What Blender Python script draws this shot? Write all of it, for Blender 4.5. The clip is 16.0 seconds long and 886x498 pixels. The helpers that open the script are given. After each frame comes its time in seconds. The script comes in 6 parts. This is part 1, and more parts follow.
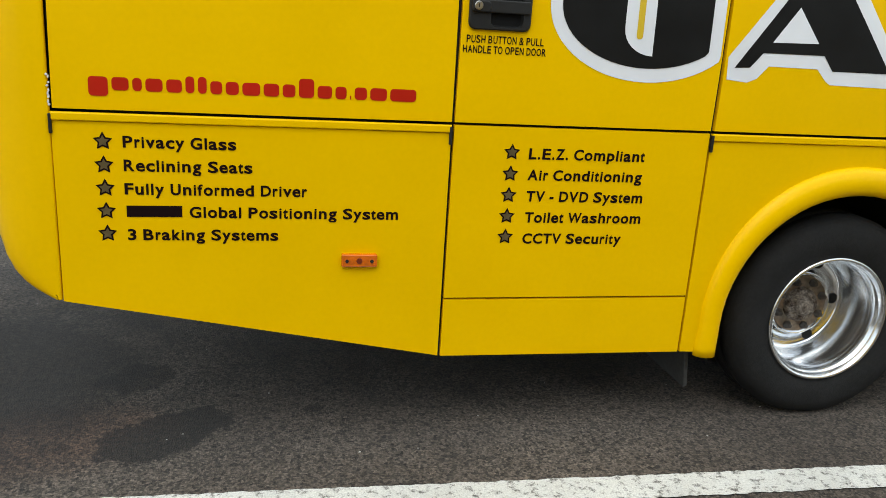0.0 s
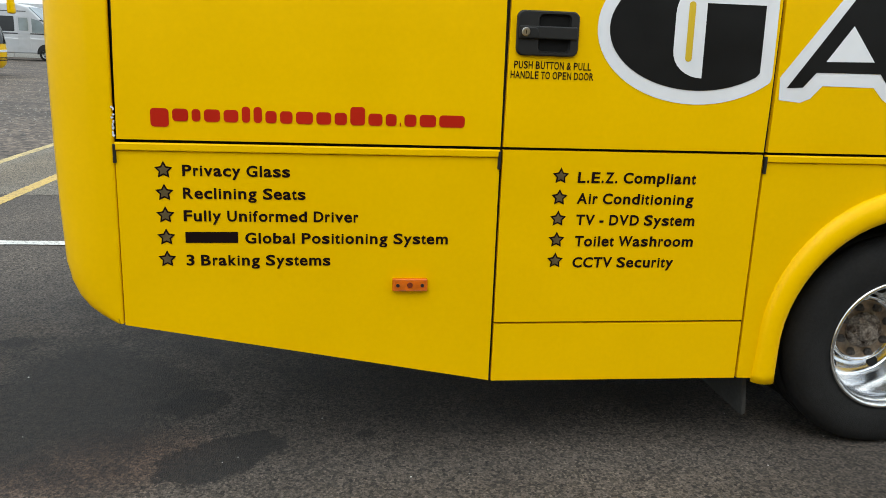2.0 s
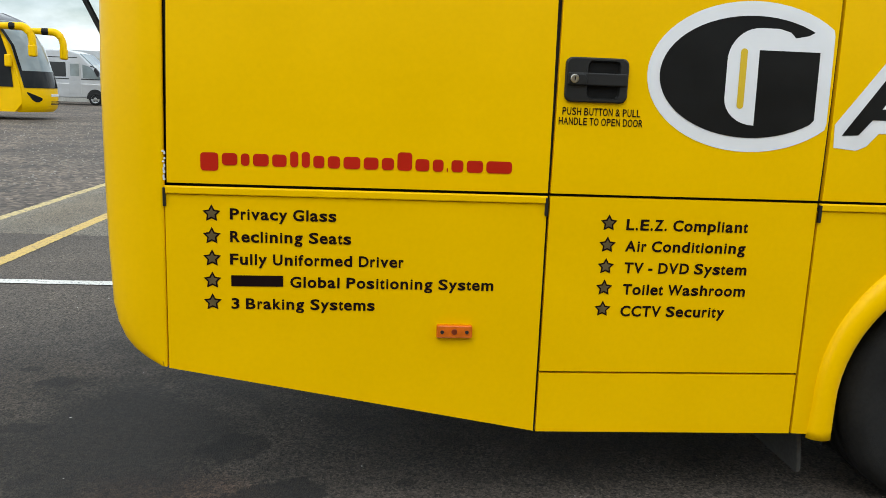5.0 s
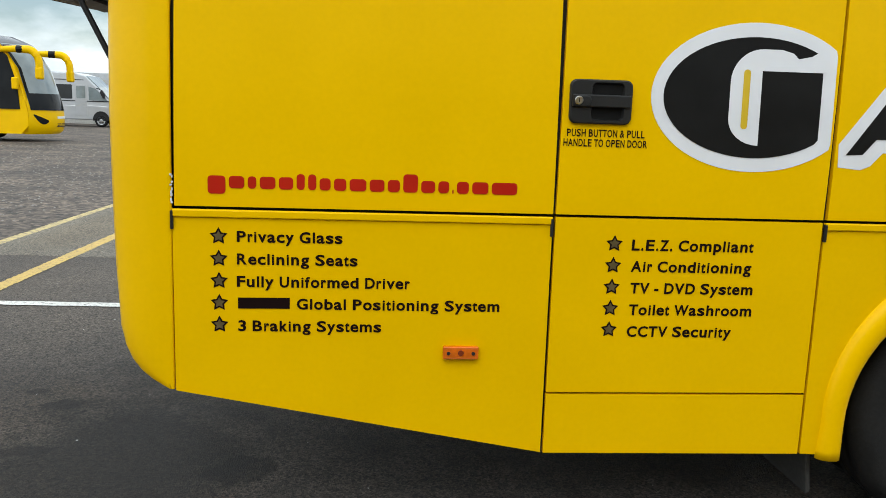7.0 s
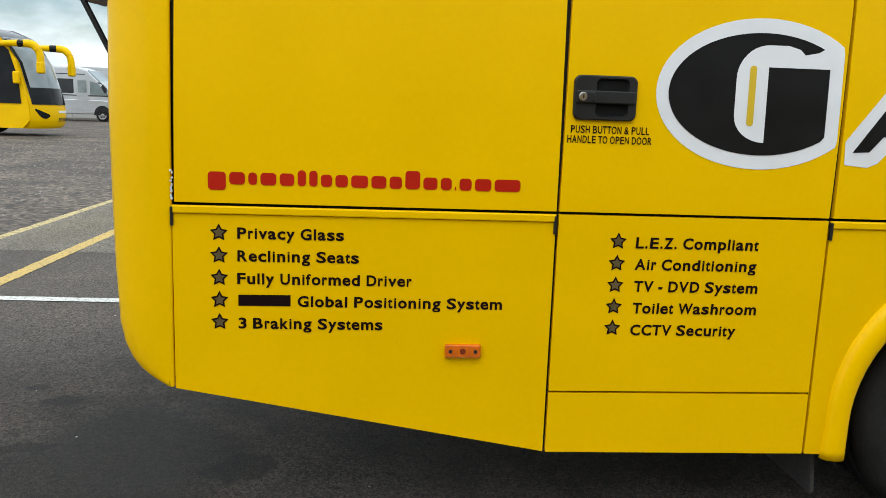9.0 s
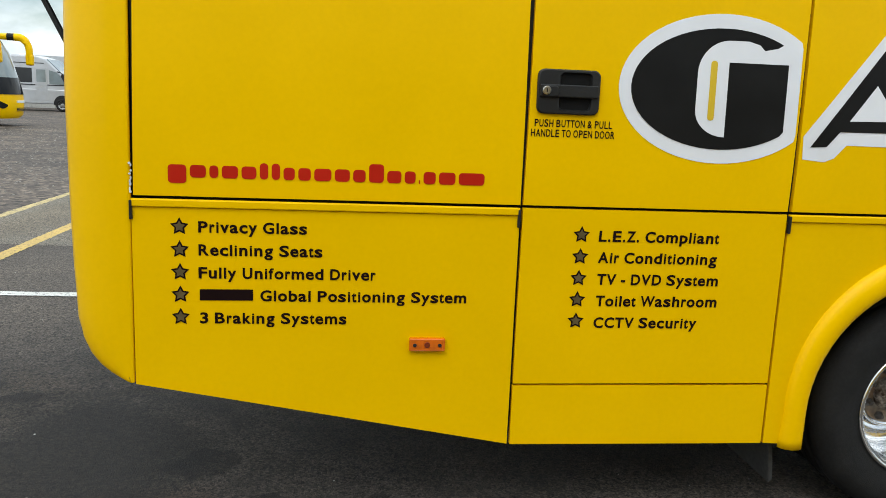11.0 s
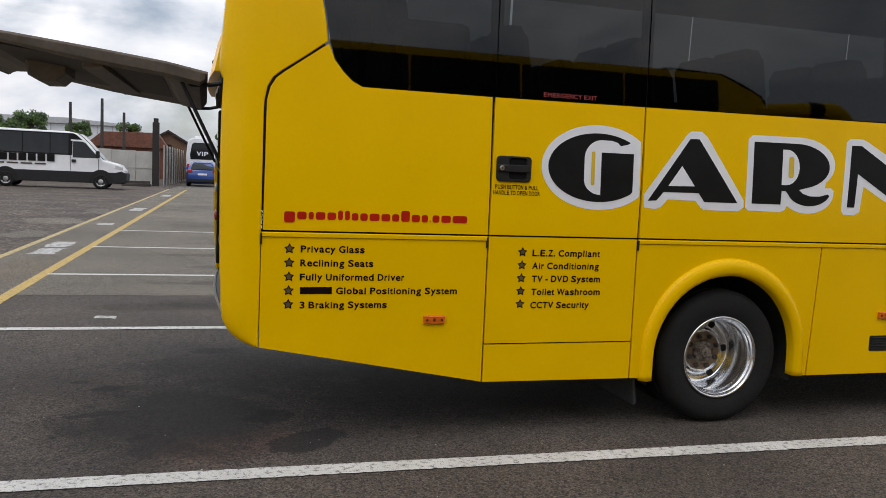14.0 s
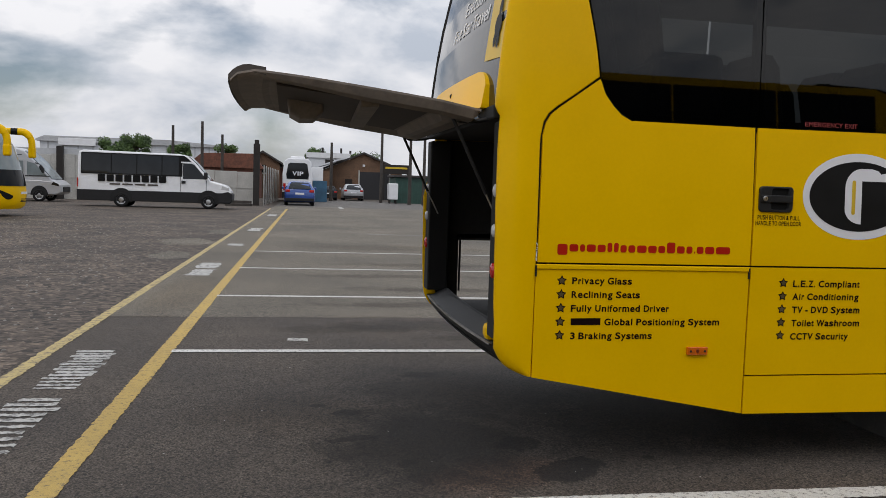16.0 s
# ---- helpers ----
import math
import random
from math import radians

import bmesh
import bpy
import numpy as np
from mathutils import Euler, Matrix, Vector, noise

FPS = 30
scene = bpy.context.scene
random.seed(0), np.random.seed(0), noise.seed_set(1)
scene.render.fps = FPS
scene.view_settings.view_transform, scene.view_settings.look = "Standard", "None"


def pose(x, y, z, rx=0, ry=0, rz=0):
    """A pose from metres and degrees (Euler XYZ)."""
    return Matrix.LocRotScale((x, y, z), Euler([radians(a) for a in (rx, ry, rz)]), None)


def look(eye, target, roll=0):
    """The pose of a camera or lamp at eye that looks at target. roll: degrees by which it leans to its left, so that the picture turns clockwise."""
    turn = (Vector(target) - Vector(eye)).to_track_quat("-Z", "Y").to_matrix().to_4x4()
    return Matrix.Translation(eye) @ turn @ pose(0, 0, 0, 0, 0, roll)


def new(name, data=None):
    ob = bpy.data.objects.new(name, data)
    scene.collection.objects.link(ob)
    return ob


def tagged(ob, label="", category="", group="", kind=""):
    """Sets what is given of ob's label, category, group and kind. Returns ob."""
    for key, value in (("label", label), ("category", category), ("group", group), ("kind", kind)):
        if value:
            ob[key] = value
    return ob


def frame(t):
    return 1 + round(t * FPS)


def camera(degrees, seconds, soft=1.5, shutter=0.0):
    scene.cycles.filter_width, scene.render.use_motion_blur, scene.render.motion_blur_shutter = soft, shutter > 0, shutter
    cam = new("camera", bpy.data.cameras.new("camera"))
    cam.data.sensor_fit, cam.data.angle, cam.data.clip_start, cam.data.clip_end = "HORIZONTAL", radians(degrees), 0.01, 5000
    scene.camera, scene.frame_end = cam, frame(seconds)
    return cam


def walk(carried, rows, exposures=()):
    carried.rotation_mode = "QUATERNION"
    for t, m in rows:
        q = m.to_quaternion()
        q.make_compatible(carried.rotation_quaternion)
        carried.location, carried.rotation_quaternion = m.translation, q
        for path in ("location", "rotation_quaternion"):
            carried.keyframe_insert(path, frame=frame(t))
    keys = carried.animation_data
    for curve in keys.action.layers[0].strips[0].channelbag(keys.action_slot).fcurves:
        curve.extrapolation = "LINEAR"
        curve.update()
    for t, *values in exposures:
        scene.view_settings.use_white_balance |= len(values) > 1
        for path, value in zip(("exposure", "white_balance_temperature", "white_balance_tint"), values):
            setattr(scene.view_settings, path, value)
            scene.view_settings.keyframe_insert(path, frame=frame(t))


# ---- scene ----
cam = camera(57.47, 16.0, soft=0.8)
walk(cam, [
    (0, look((0.694, -2.538, 1.452), (1.300, 0.279, 0.616), 3.59)),
    (0.5, look((0.742, -2.556, 1.444), (1.262, 0.284, 0.630), 2.95)),
    (1, look((0.706, -2.561, 1.419), (1.210, 0.296, 0.654), 2.71)),
    (1.5, look((0.711, -2.570, 1.424), (1.159, 0.303, 0.682), 2.36)),
    (2, look((0.711, -2.569, 1.422), (1.112, 0.316, 0.703), 2.11)),
    (2.5, look((0.709, -2.567, 1.417), (1.095, 0.333, 0.749), 1.83)),
    (3, look((0.702, -2.548, 1.419), (1.043, 0.368, 0.801), 1.68)),
    (3.5, look((0.680, -2.543, 1.421), (0.982, 0.392, 0.881), 1.67)),
    (6, look((0.681, -2.532, 1.424), (0.943, 0.400, 0.844), 2.35)),
    (6.5, look((0.682, -2.533, 1.431), (0.924, 0.401, 0.852), 2.04)),
    (7, look((0.674, -2.541, 1.431), (0.927, 0.406, 0.934), 1.90)),
    (7.5, look((0.668, -2.526, 1.426), (0.911, 0.433, 0.994), 1.89)),
    (8, look((0.667, -2.517, 1.424), (0.906, 0.439, 0.972), 1.93)),
    (8.5, look((0.669, -2.517, 1.428), (0.913, 0.433, 0.940), 2.00)),
    (11, look((0.683, -2.512, 1.437), (1.053, 0.416, 0.899), 2.38)),
    (11.2, look((0.567, -2.521, 1.407), (1.111, 0.393, 0.949), 2.56)),
    (11.5, look((0.413, -2.562, 1.384), (1.259, 0.287, 0.977), 3.06)),
    (11.8, look((0.239, -2.625, 1.477), (1.214, 0.186, 1.094), 3.26)),
    (12, look((0.156, -2.763, 1.489), (1.170, 0.038, 1.136), 3.39)),
    (12.3, look((0.187, -3.041, 1.500), (1.184, -0.235, 1.138), 3.44)),
    (12.5, look((0.197, -3.208, 1.527), (1.136, -0.374, 1.236), 3.55)),
    (12.8, look((0.071, -3.433, 1.509), (0.912, -0.568, 1.219), 3.36)),
    (13, look((-0.085, -3.559, 1.466), (0.691, -0.679, 1.141), 3.38)),
    (13.2, look((-0.208, -3.657, 1.449), (0.580, -0.772, 1.218), 3.52)),
    (13.5, look((-0.212, -3.907, 1.440), (0.626, -1.045, 1.114), 3.62)),
    (13.6, look((-0.193, -3.947, 1.449), (0.660, -1.096, 1.075), 3.61)),
    (13.8, look((-0.187, -4.041, 1.448), (0.673, -1.184, 1.132), 3.14)),
    (14, look((-0.230, -4.107, 1.430), (0.624, -1.244, 1.159), 2.48)),
    (14.2, look((-0.206, -4.168, 1.438), (0.464, -1.275, 1.008), 1.84)),
    (14.5, look((-0.417, -4.209, 1.422), (0.246, -1.304, 1.070), 1.92)),
    (14.8, look((-0.739, -4.240, 1.417), (-0.200, -1.291, 1.311), 1.51)),
    (15, look((-0.756, -4.286, 1.418), (-0.218, -1.336, 1.335), 2.13)),
    (15.2, look((-0.815, -4.265, 1.426), (-0.224, -1.328, 1.273), 2.28)),
    (15.5, look((-0.932, -4.140, 1.439), (-0.330, -1.214, 1.168), 2.03)),
    (15.8, look((-1.142, -4.026, 1.465), (-0.565, -1.090, 1.247), 2.10)),
    (16, look((-1.207, -3.935, 1.480), (-0.634, -0.999, 1.257), 1.91)),
], exposures=[(0, 0.42, 6600, 6), (1, 0.4, 6600, 6), (2.5, 0.4, 6600, 6), (3.5, 0.39, 6600, 6), (7, 0.38, 6600, 6), (11, 0.39, 6600, 6), (12, 0.53, 6600, 6), (12.5, 0.28, 6650, 10), (13, 0.28, 6650, 10), (13.5, 0.28, 6650, 10), (14, -0.22, 6780, 15), (14.5, 0.2, 6700, 12), (15, -0.53, 6780, 15), (15.5, -0.27, 6780, 15), (16, -0.45, 6780, 15)])

# ---- light ----
world = bpy.data.worlds.new("overcast_sky")
scene.world = world
world.use_nodes = True
wt = world.node_tree
wt.nodes.clear()


def wnode(kind, **values):
    n = wt.nodes.new(kind)
    for key, v in values.items():
        n.inputs[key].default_value = v
    return n


w_out = wnode("ShaderNodeOutputWorld")
w_bg = wnode("ShaderNodeBackground", Strength=1.0)
w_sky = wnode("ShaderNodeTexSky")
w_sky.sky_type, w_sky.sun_disc = "NISHITA", False
w_sky.sun_elevation, w_sky.sun_rotation = radians(56), radians(210)
w_skyscale = wnode("ShaderNodeVectorMath")
w_skyscale.operation = "SCALE"
w_skyscale.inputs["Scale"].default_value = 0.10
w_tc = wnode("ShaderNodeTexCoord")
w_map = wnode("ShaderNodeMapping", Scale=(1.0, 1.0, 2.2), Location=(0.35, 0.1, 0.0))
w_big = wnode("ShaderNodeTexNoise", Scale=2.6, Detail=9.0, Roughness=0.52, Distortion=0.2)
w_shade = wnode("ShaderNodeTexNoise", Scale=4.2, Detail=8.0, Roughness=0.55, Distortion=0.2)
w_cover = wnode("ShaderNodeValToRGB")
w_cover.color_ramp.elements[0].position, w_cover.color_ramp.elements[1].position = 0.36, 0.46
w_tone = wnode("ShaderNodeValToRGB")
w_tone.color_ramp.elements[0].position, w_tone.color_ramp.elements[1].position = 0.40, 0.58
w_tone.color_ramp.elements[0].color = (0.66, 0.77, 0.90, 1)
w_tone.color_ramp.elements[1].color = (1.17, 1.24, 1.30, 1)
w_mix = wnode("ShaderNodeMixRGB")
# an overcast sky is brighter overhead than at the horizon
w_sep = wnode("ShaderNodeSeparateXYZ")
w_rise = wnode("ShaderNodeMapRange")
for i, v in ((1, 0.0), (2, 1.0), (3, 0.85), (4, 1.75)):
    w_rise.inputs[i].default_value = v
w_dome = wnode("ShaderNodeVectorMath")
w_dome.operation = "SCALE"
for a, b in ((w_tc.outputs["Generated"], w_map.inputs[0]), (w_map.outputs[0], w_big.inputs["Vector"]),
             (w_map.outputs[0], w_shade.inputs["Vector"]), (w_big.outputs["Fac"], w_cover.inputs[0]),
             (w_shade.outputs["Fac"], w_tone.inputs[0]), (w_sky.outputs[0], w_skyscale.inputs[0]),
             (w_cover.outputs[0], w_mix.inputs[0]), (w_skyscale.outputs[0], w_mix.inputs[1]),
             (w_tone.outputs[0], w_mix.inputs[2]), (w_tc.outputs["Generated"], w_sep.inputs[0]), (w_sep.outputs["Z"], w_rise.inputs[0]),
             (w_mix.outputs[0], w_dome.inputs[0]), (w_rise.outputs[0], w_dome.inputs["Scale"]), (w_dome.outputs[0], w_bg.inputs[0]), (w_bg.outputs[0], w_out.inputs[0])):
    wt.links.new(a, b)

sun = new("sun", bpy.data.lights.new("sun", "SUN"))
sun.data.energy, sun.data.angle, sun.data.color = 0.80, radians(35), (1.0, 0.97, 0.92)
sun.matrix_world = look((-4, -7, 12), (0, 0, 0))


# ---- materials ----
def material(name, colour, rough=0.5, metal=0.0, vary=0.12, scale=6.0, grain=0.0, grain_scale=120.0, bump=0.0,
             bump_scale=200.0, coat=0.0, specks=0.0, second=None, spec=0.5):
    """A surface with a broad and a fine variation of its colour, its gloss and its relief."""
    m = bpy.data.materials.new(name)
    m.use_nodes = True
    nt = m.node_tree
    b = nt.nodes["Principled BSDF"]
    b.inputs["Metallic"].default_value = metal
    b.inputs["Coat Weight"].default_value = coat
    b.inputs["Coat Roughness"].default_value = 0.04
    b.inputs["Specular IOR Level"].default_value = spec
    tc = nt.nodes.new("ShaderNodeTexCoord")
    n1 = nt.nodes.new("ShaderNodeTexNoise")
    n1.inputs["Scale"].default_value, n1.inputs["Detail"].default_value = scale, 6.0
    nt.links.new(tc.outputs["Object"], n1.inputs["Vector"])
    ramp = nt.nodes.new("ShaderNodeValToRGB")
    lo = [c * (1 - vary) for c in colour]
    hi = [min(1, c * (1 + vary)) for c in (second or colour)]
    ramp.color_ramp.elements[0].position, ramp.color_ramp.elements[1].position = 0.32, 0.68
    ramp.color_ramp.elements[0].color, ramp.color_ramp.elements[1].color = (*lo, 1), (*hi, 1)
    nt.links.new(n1.outputs["Fac"], ramp.inputs[0])
    out = ramp.outputs[0]
    if grain:
        n2 = nt.nodes.new("ShaderNodeTexNoise")
        n2.inputs["Scale"].default_value, n2.inputs["Detail"].default_value = grain_scale, 3.0
        nt.links.new(tc.outputs["Object"], n2.inputs["Vector"])
        r2 = nt.nodes.new("ShaderNodeMapRange")
        for i, v in ((1, 0.3), (2, 0.7), (3, 1 - grain), (4, 1 + grain)):
            r2.inputs[i].default_value = v
        nt.links.new(n2.outputs["Fac"], r2.inputs[0])
        mul = nt.nodes.new("ShaderNodeVectorMath")
        mul.operation = "SCALE"
        nt.links.new(out, mul.inputs[0])
        nt.links.new(r2.outputs[0], mul.inputs["Scale"])
        out = mul.outputs[0]
    if specks:
        v = nt.nodes.new("ShaderNodeTexVoronoi")
        v.inputs["Scale"].default_value = grain_scale * 0.9
        nt.links.new(tc.outputs["Object"], v.inputs["Vector"])
        r3 = nt.nodes.new("ShaderNodeMapRange")
        for i, val in ((1, 0.0), (2, 1.0), (3, 1 - specks), (4, 1 + specks)):
            r3.inputs[i].default_value = val
        nt.links.new(v.outputs["Color"], r3.inputs[0])
        mul = nt.nodes.new("ShaderNodeVectorMath")
        mul.operation = "SCALE"
        nt.links.new(out, mul.inputs[0])
        nt.links.new(r3.outputs[0], mul.inputs["Scale"])
        out = mul.outputs[0]
    nt.links.new(out, b.inputs["Base Color"])
    rr = nt.nodes.new("ShaderNodeMapRange")
    rr.inputs[3].default_value, rr.inputs[4].default_value = max(0.02, rough * 0.8), min(1.0, rough * 1.2)
    nt.links.new(n1.outputs["Fac"], rr.inputs[0])
    nt.links.new(rr.outputs[0], b.inputs["Roughness"])
    if bump:
        n4 = nt.nodes.new("ShaderNodeTexNoise")
        n4.inputs["Scale"].default_value, n4.inputs["Detail"].default_value = bump_scale, 4.0
        nt.links.new(tc.outputs["Object"], n4.inputs["Vector"])
        bp = nt.nodes.new("ShaderNodeBump")
        bp.inputs["Strength"].default_value, bp.inputs["Distance"].default_value = bump, 0.01
        nt.links.new(n4.outputs["Fac"], bp.inputs["Height"])
        nt.links.new(bp.outputs[0], b.inputs["Normal"])
    return m


def worn_paint(name, colour, under, wear=0.5, scale=9.0):
    """Road paint that has rubbed through to what lies under it."""
    m = material(name, colour, rough=0.75, vary=0.08, scale=3.0, grain=0.18, grain_scale=160, bump=0.5, bump_scale=220)
    nt = m.node_tree
    b = nt.nodes["Principled BSDF"]
    src = b.inputs["Base Color"].links[0].from_socket
    tc = nt.nodes.new("ShaderNodeTexCoord")
    n = nt.nodes.new("ShaderNodeTexNoise")
    n.inputs["Scale"].default_value, n.inputs["Detail"].default_value, n.inputs["Roughness"].default_value = scale, 10.0, 0.80
    nt.links.new(tc.outputs["Object"], n.inputs["Vector"])
    r = nt.nodes.new("ShaderNodeMapRange")
    r.inputs[1].default_value, r.inputs[2].default_value = wear - 0.04, wear + 0.05
    nt.links.new(n.outputs["Fac"], r.inputs[0])
    mix = nt.nodes.new("ShaderNodeMixRGB")
    mix.inputs[2].default_value = (*under, 1)
    nt.links.new(r.outputs[0], mix.inputs[0])
    nt.links.new(src, mix.inputs[1])
    nt.links.new(mix.outputs[0], b.inputs["Base Color"])
    return m


def glass(name, tint, gloss=0.02):
    """Tinted pane: it lets a share of the light through and mirrors the rest by the angle."""
    m = bpy.data.materials.new(name)
    m.use_nodes = True
    nt = m.node_tree
    nt.nodes.clear()
    o = nt.nodes.new("ShaderNodeOutputMaterial")
    tr = nt.nodes.new("ShaderNodeBsdfTransparent")
    tr.inputs[0].default_value = (*tint, 1)
    gl = nt.nodes.new("ShaderNodeBsdfGlossy")
    gl.inputs["Roughness"].default_value = gloss
    fr = nt.nodes.new("ShaderNodeFresnel")
    fr.inputs[0].default_value = 1.47
    mx = nt.nodes.new("ShaderNodeMixShader")
    nt.links.new(fr.outputs[0], mx.inputs[0])
    nt.links.new(tr.outputs[0], mx.inputs[1])
    nt.links.new(gl.outputs[0], mx.inputs[2])
    nt.links.new(mx.outputs[0], o.inputs[0])
    return m


YELLOW = material("yellow_coach_paint", (0.80, 0.470, 0.0), rough=0.36, vary=0.03, scale=2.2, coat=0.0, spec=0.09, grain=0.015, grain_scale=60)
shine = YELLOW.node_tree.nodes["Principled BSDF"].inputs
shine["Coat Weight"].default_value, shine["Coat IOR"].default_value, shine["Coat Roughness"].default_value = 0.14, 1.28, 0.08
BLACK = material("black_vinyl", (0.009, 0.009, 0.009), rough=0.45, vary=0.2, spec=0.12)
WHITE_VINYL = material("white_vinyl", (0.72, 0.73, 0.76), rough=0.4, vary=0.04)
YELLOW_VINYL = material("yellow_vinyl", (0.62, 0.42, 0.02), rough=0.4, vary=0.05)
RED_VINYL = material("red_vinyl", (0.44, 0.012, 0.003), rough=0.45, vary=0.08, spec=0.2)
PINK_VINYL = material("faded_red_vinyl", (0.30, 0.035, 0.035), rough=0.5, vary=0.1)
INK = material("dark_brown_lettering", (0.010, 0.004, 0.004), rough=0.6, vary=0.15, spec=0.06)
NUT = material("dark_wheel_nut", (0.09, 0.08, 0.072), rough=0.6, metal=0.5, vary=0.3, scale=40)
BRONZE = material("bronze_star_vinyl", (0.105, 0.076, 0.032), rough=0.5, spec=0.2, vary=0.2, scale=30)
RECESS = material("dark_gap", (0.008, 0.008, 0.008), rough=0.9, vary=0.3)
PLASTIC = material("black_plastic", (0.013, 0.013, 0.013), rough=0.5, spec=0.3, vary=0.2, bump=0.15, bump_scale=500)
RUBBER = material("tyre_rubber", (0.012, 0.012, 0.012), rough=0.85, spec=0.25, vary=0.25, scale=14, grain=0.2, grain_scale=90, bump=0.25, bump_scale=260)
DUSTY_RUBBER = material("dusty_rubber", (0.035, 0.034, 0.032), rough=0.9, vary=0.3, scale=10, grain=0.2, grain_scale=60)
CHROME = material("polished_wheel", (0.70, 0.71, 0.72), rough=0.20, metal=1.0, vary=0.10, scale=16, grain=0.05)
HUB_RUST = material("rusty_hub", (0.12, 0.077, 0.05), rough=0.8, metal=0.3, vary=0.5, scale=30, grain=0.4, second=(0.24, 0.21, 0.18), bump=0.6)
HUB_PLATE = material("stained_hub_plate", (0.34, 0.31, 0.27), rough=0.42, metal=0.8, vary=0.35, scale=18, second=(0.22, 0.16, 0.11), grain=0.25, grain_scale=60)
STEEL = material("dull_steel", (0.45, 0.45, 0.45), rough=0.35, metal=1.0, vary=0.15)
AMBER = material("amber_lens", (0.62, 0.125, 0.003), rough=0.18, vary=0.12, scale=40, coat=0.5)
DEEP_AMBER = material("deep_amber_moulding", (0.16, 0.022, 0.004), rough=0.4, vary=0.2)
RED_LENS = material("red_lens", (0.45, 0.01, 0.01), rough=0.15, vary=0.1, coat=0.5)
CLEAR_LENS = material("clear_lens", (0.5, 0.5, 0.5), rough=0.12, vary=0.1, coat=0.6)
UNDERSIDE = material("underside_dirt", (0.014, 0.013, 0.0125), rough=0.95, vary=0.35, scale=8, bump=0.4, bump_scale=60)
BOOT_LINING = material("boot_lining", (0.022, 0.020, 0.019), rough=0.95, vary=0.3, scale=20, bump=0.2)
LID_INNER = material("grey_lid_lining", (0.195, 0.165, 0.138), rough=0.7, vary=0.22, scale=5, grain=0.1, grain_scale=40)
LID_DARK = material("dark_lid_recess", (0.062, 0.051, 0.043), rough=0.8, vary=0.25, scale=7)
TREAD = material("scuffed_tread", (0.04, 0.04, 0.04), rough=0.6, vary=0.35, scale=9, grain=0.3, grain_scale=60, bump=0.2)
SILL_EDGE = material("rubbed_metal_edge", (0.38, 0.37, 0.35), rough=0.45, metal=0.6, vary=0.3, scale=14, grain=0.3, grain_scale=50)
# pale base colour stands in for sky reflected in screens and cab windows
SKY_PALE_GLASS = material("painted_sky_screen", (0.20, 0.235, 0.24), rough=0.06, vary=0.25, scale=1.2, spec=0.6)
DOME_GREY = material("dark_grey_roof_paint", (0.09, 0.09, 0.10), rough=0.25, vary=0.1, spec=0.5)
WORN_GREY = material("scuffed_grey_plastic", (0.26, 0.24, 0.21), rough=0.6, vary=0.25, scale=12)
SEAT = material("dark_seat_cloth", (0.03, 0.032, 0.04), rough=0.95, vary=0.3, scale=30, grain=0.3)
TRIM = material("interior_trim", (0.22, 0.22, 0.23), rough=0.8, vary=0.1)
PRIVACY = glass("privacy_glass", (0.115, 0.122, 0.122))
HOLLOW = material("deep_black_hollow", (0.012, 0.012, 0.012), rough=0.7, vary=0.1, scale=30, spec=0.05)
COACH_GLASS = material("black_coach_glass", (0.010, 0.011, 0.012), rough=0.06, vary=0.3, scale=1.5, spec=0.12)
DARK_GLASS = material("dark_far_glass", (0.012, 0.014, 0.016), rough=0.05, vary=0.3, scale=1.5, spec=0.35)
MH_PAINT = material("pale_silver_paint", (0.44, 0.45, 0.465), rough=0.3, vary=0.06, scale=2, coat=0.3)
WHITE_PAINT = material("white_vehicle_paint", (0.74, 0.75, 0.76), rough=0.3, vary=0.05, scale=2, coat=0.3, grain=0.03, grain_scale=20)
SILVER_PAINT = material("silver_paint", (0.42, 0.43, 0.445), rough=0.3, metal=0.3, vary=0.07, scale=2, coat=0.4)
BLUE_PAINT = material("blue_car_paint", (0.02, 0.065, 0.27), rough=0.25, vary=0.08, scale=3, coat=0.6)
GREY_PLASTIC = material("dark_grey_bumper", (0.018, 0.018, 0.019), rough=0.6, spec=0.25, vary=0.15)
WOOD_POLE = material("weathered_pole", (0.05, 0.042, 0.036), rough=0.9, vary=0.3, scale=5, bump=0.4, bump_scale=40)
BARK = material("bark", (0.06, 0.045, 0.03), rough=0.95, vary=0.3, scale=9, bump=0.6, bump_scale=30)
LEAF = material("leaf", (0.035, 0.075, 0.015), rough=0.7, vary=0.45, scale=1.5, second=(0.07, 0.12, 0.03))
CONCRETE = material("concrete_panel", (0.42, 0.41, 0.38), rough=0.9, vary=0.12, scale=1.3, grain=0.12, grain_scale=14, bump=0.3, bump_scale=30)
DARK_TIMBER = material("dark_stained_post", (0.022, 0.018, 0.016), rough=0.9, vary=0.3, scale=4)
RED_BRICK = material("red_brick_far", (0.14, 0.055, 0.036), rough=0.9, vary=0.25, scale=1.6, grain=0.25, grain_scale=9, bump=0.3, bump_scale=12)
BROWN_BRICK = material("brown_brick_far", (0.15, 0.085, 0.05), rough=0.9, vary=0.22, scale=1.2, grain=0.25, grain_scale=9, bump=0.3, bump_scale=12)
ROOF_TILE = material("red_roof_tile", (0.15, 0.058, 0.036), rough=0.85, vary=0.25, scale=2.5, grain=0.3, grain_scale=12)
ROOF_GREY = material("grey_roof_sheet", (0.42, 0.43, 0.44), rough=0.7, vary=0.12, scale=1.0, grain=0.08, grain_scale=6)
DARK_ROOF = material("dark_slate_roof", (0.045, 0.04, 0.038), rough=0.85, vary=0.2, scale=2.0, grain=0.2, grain_scale=10)
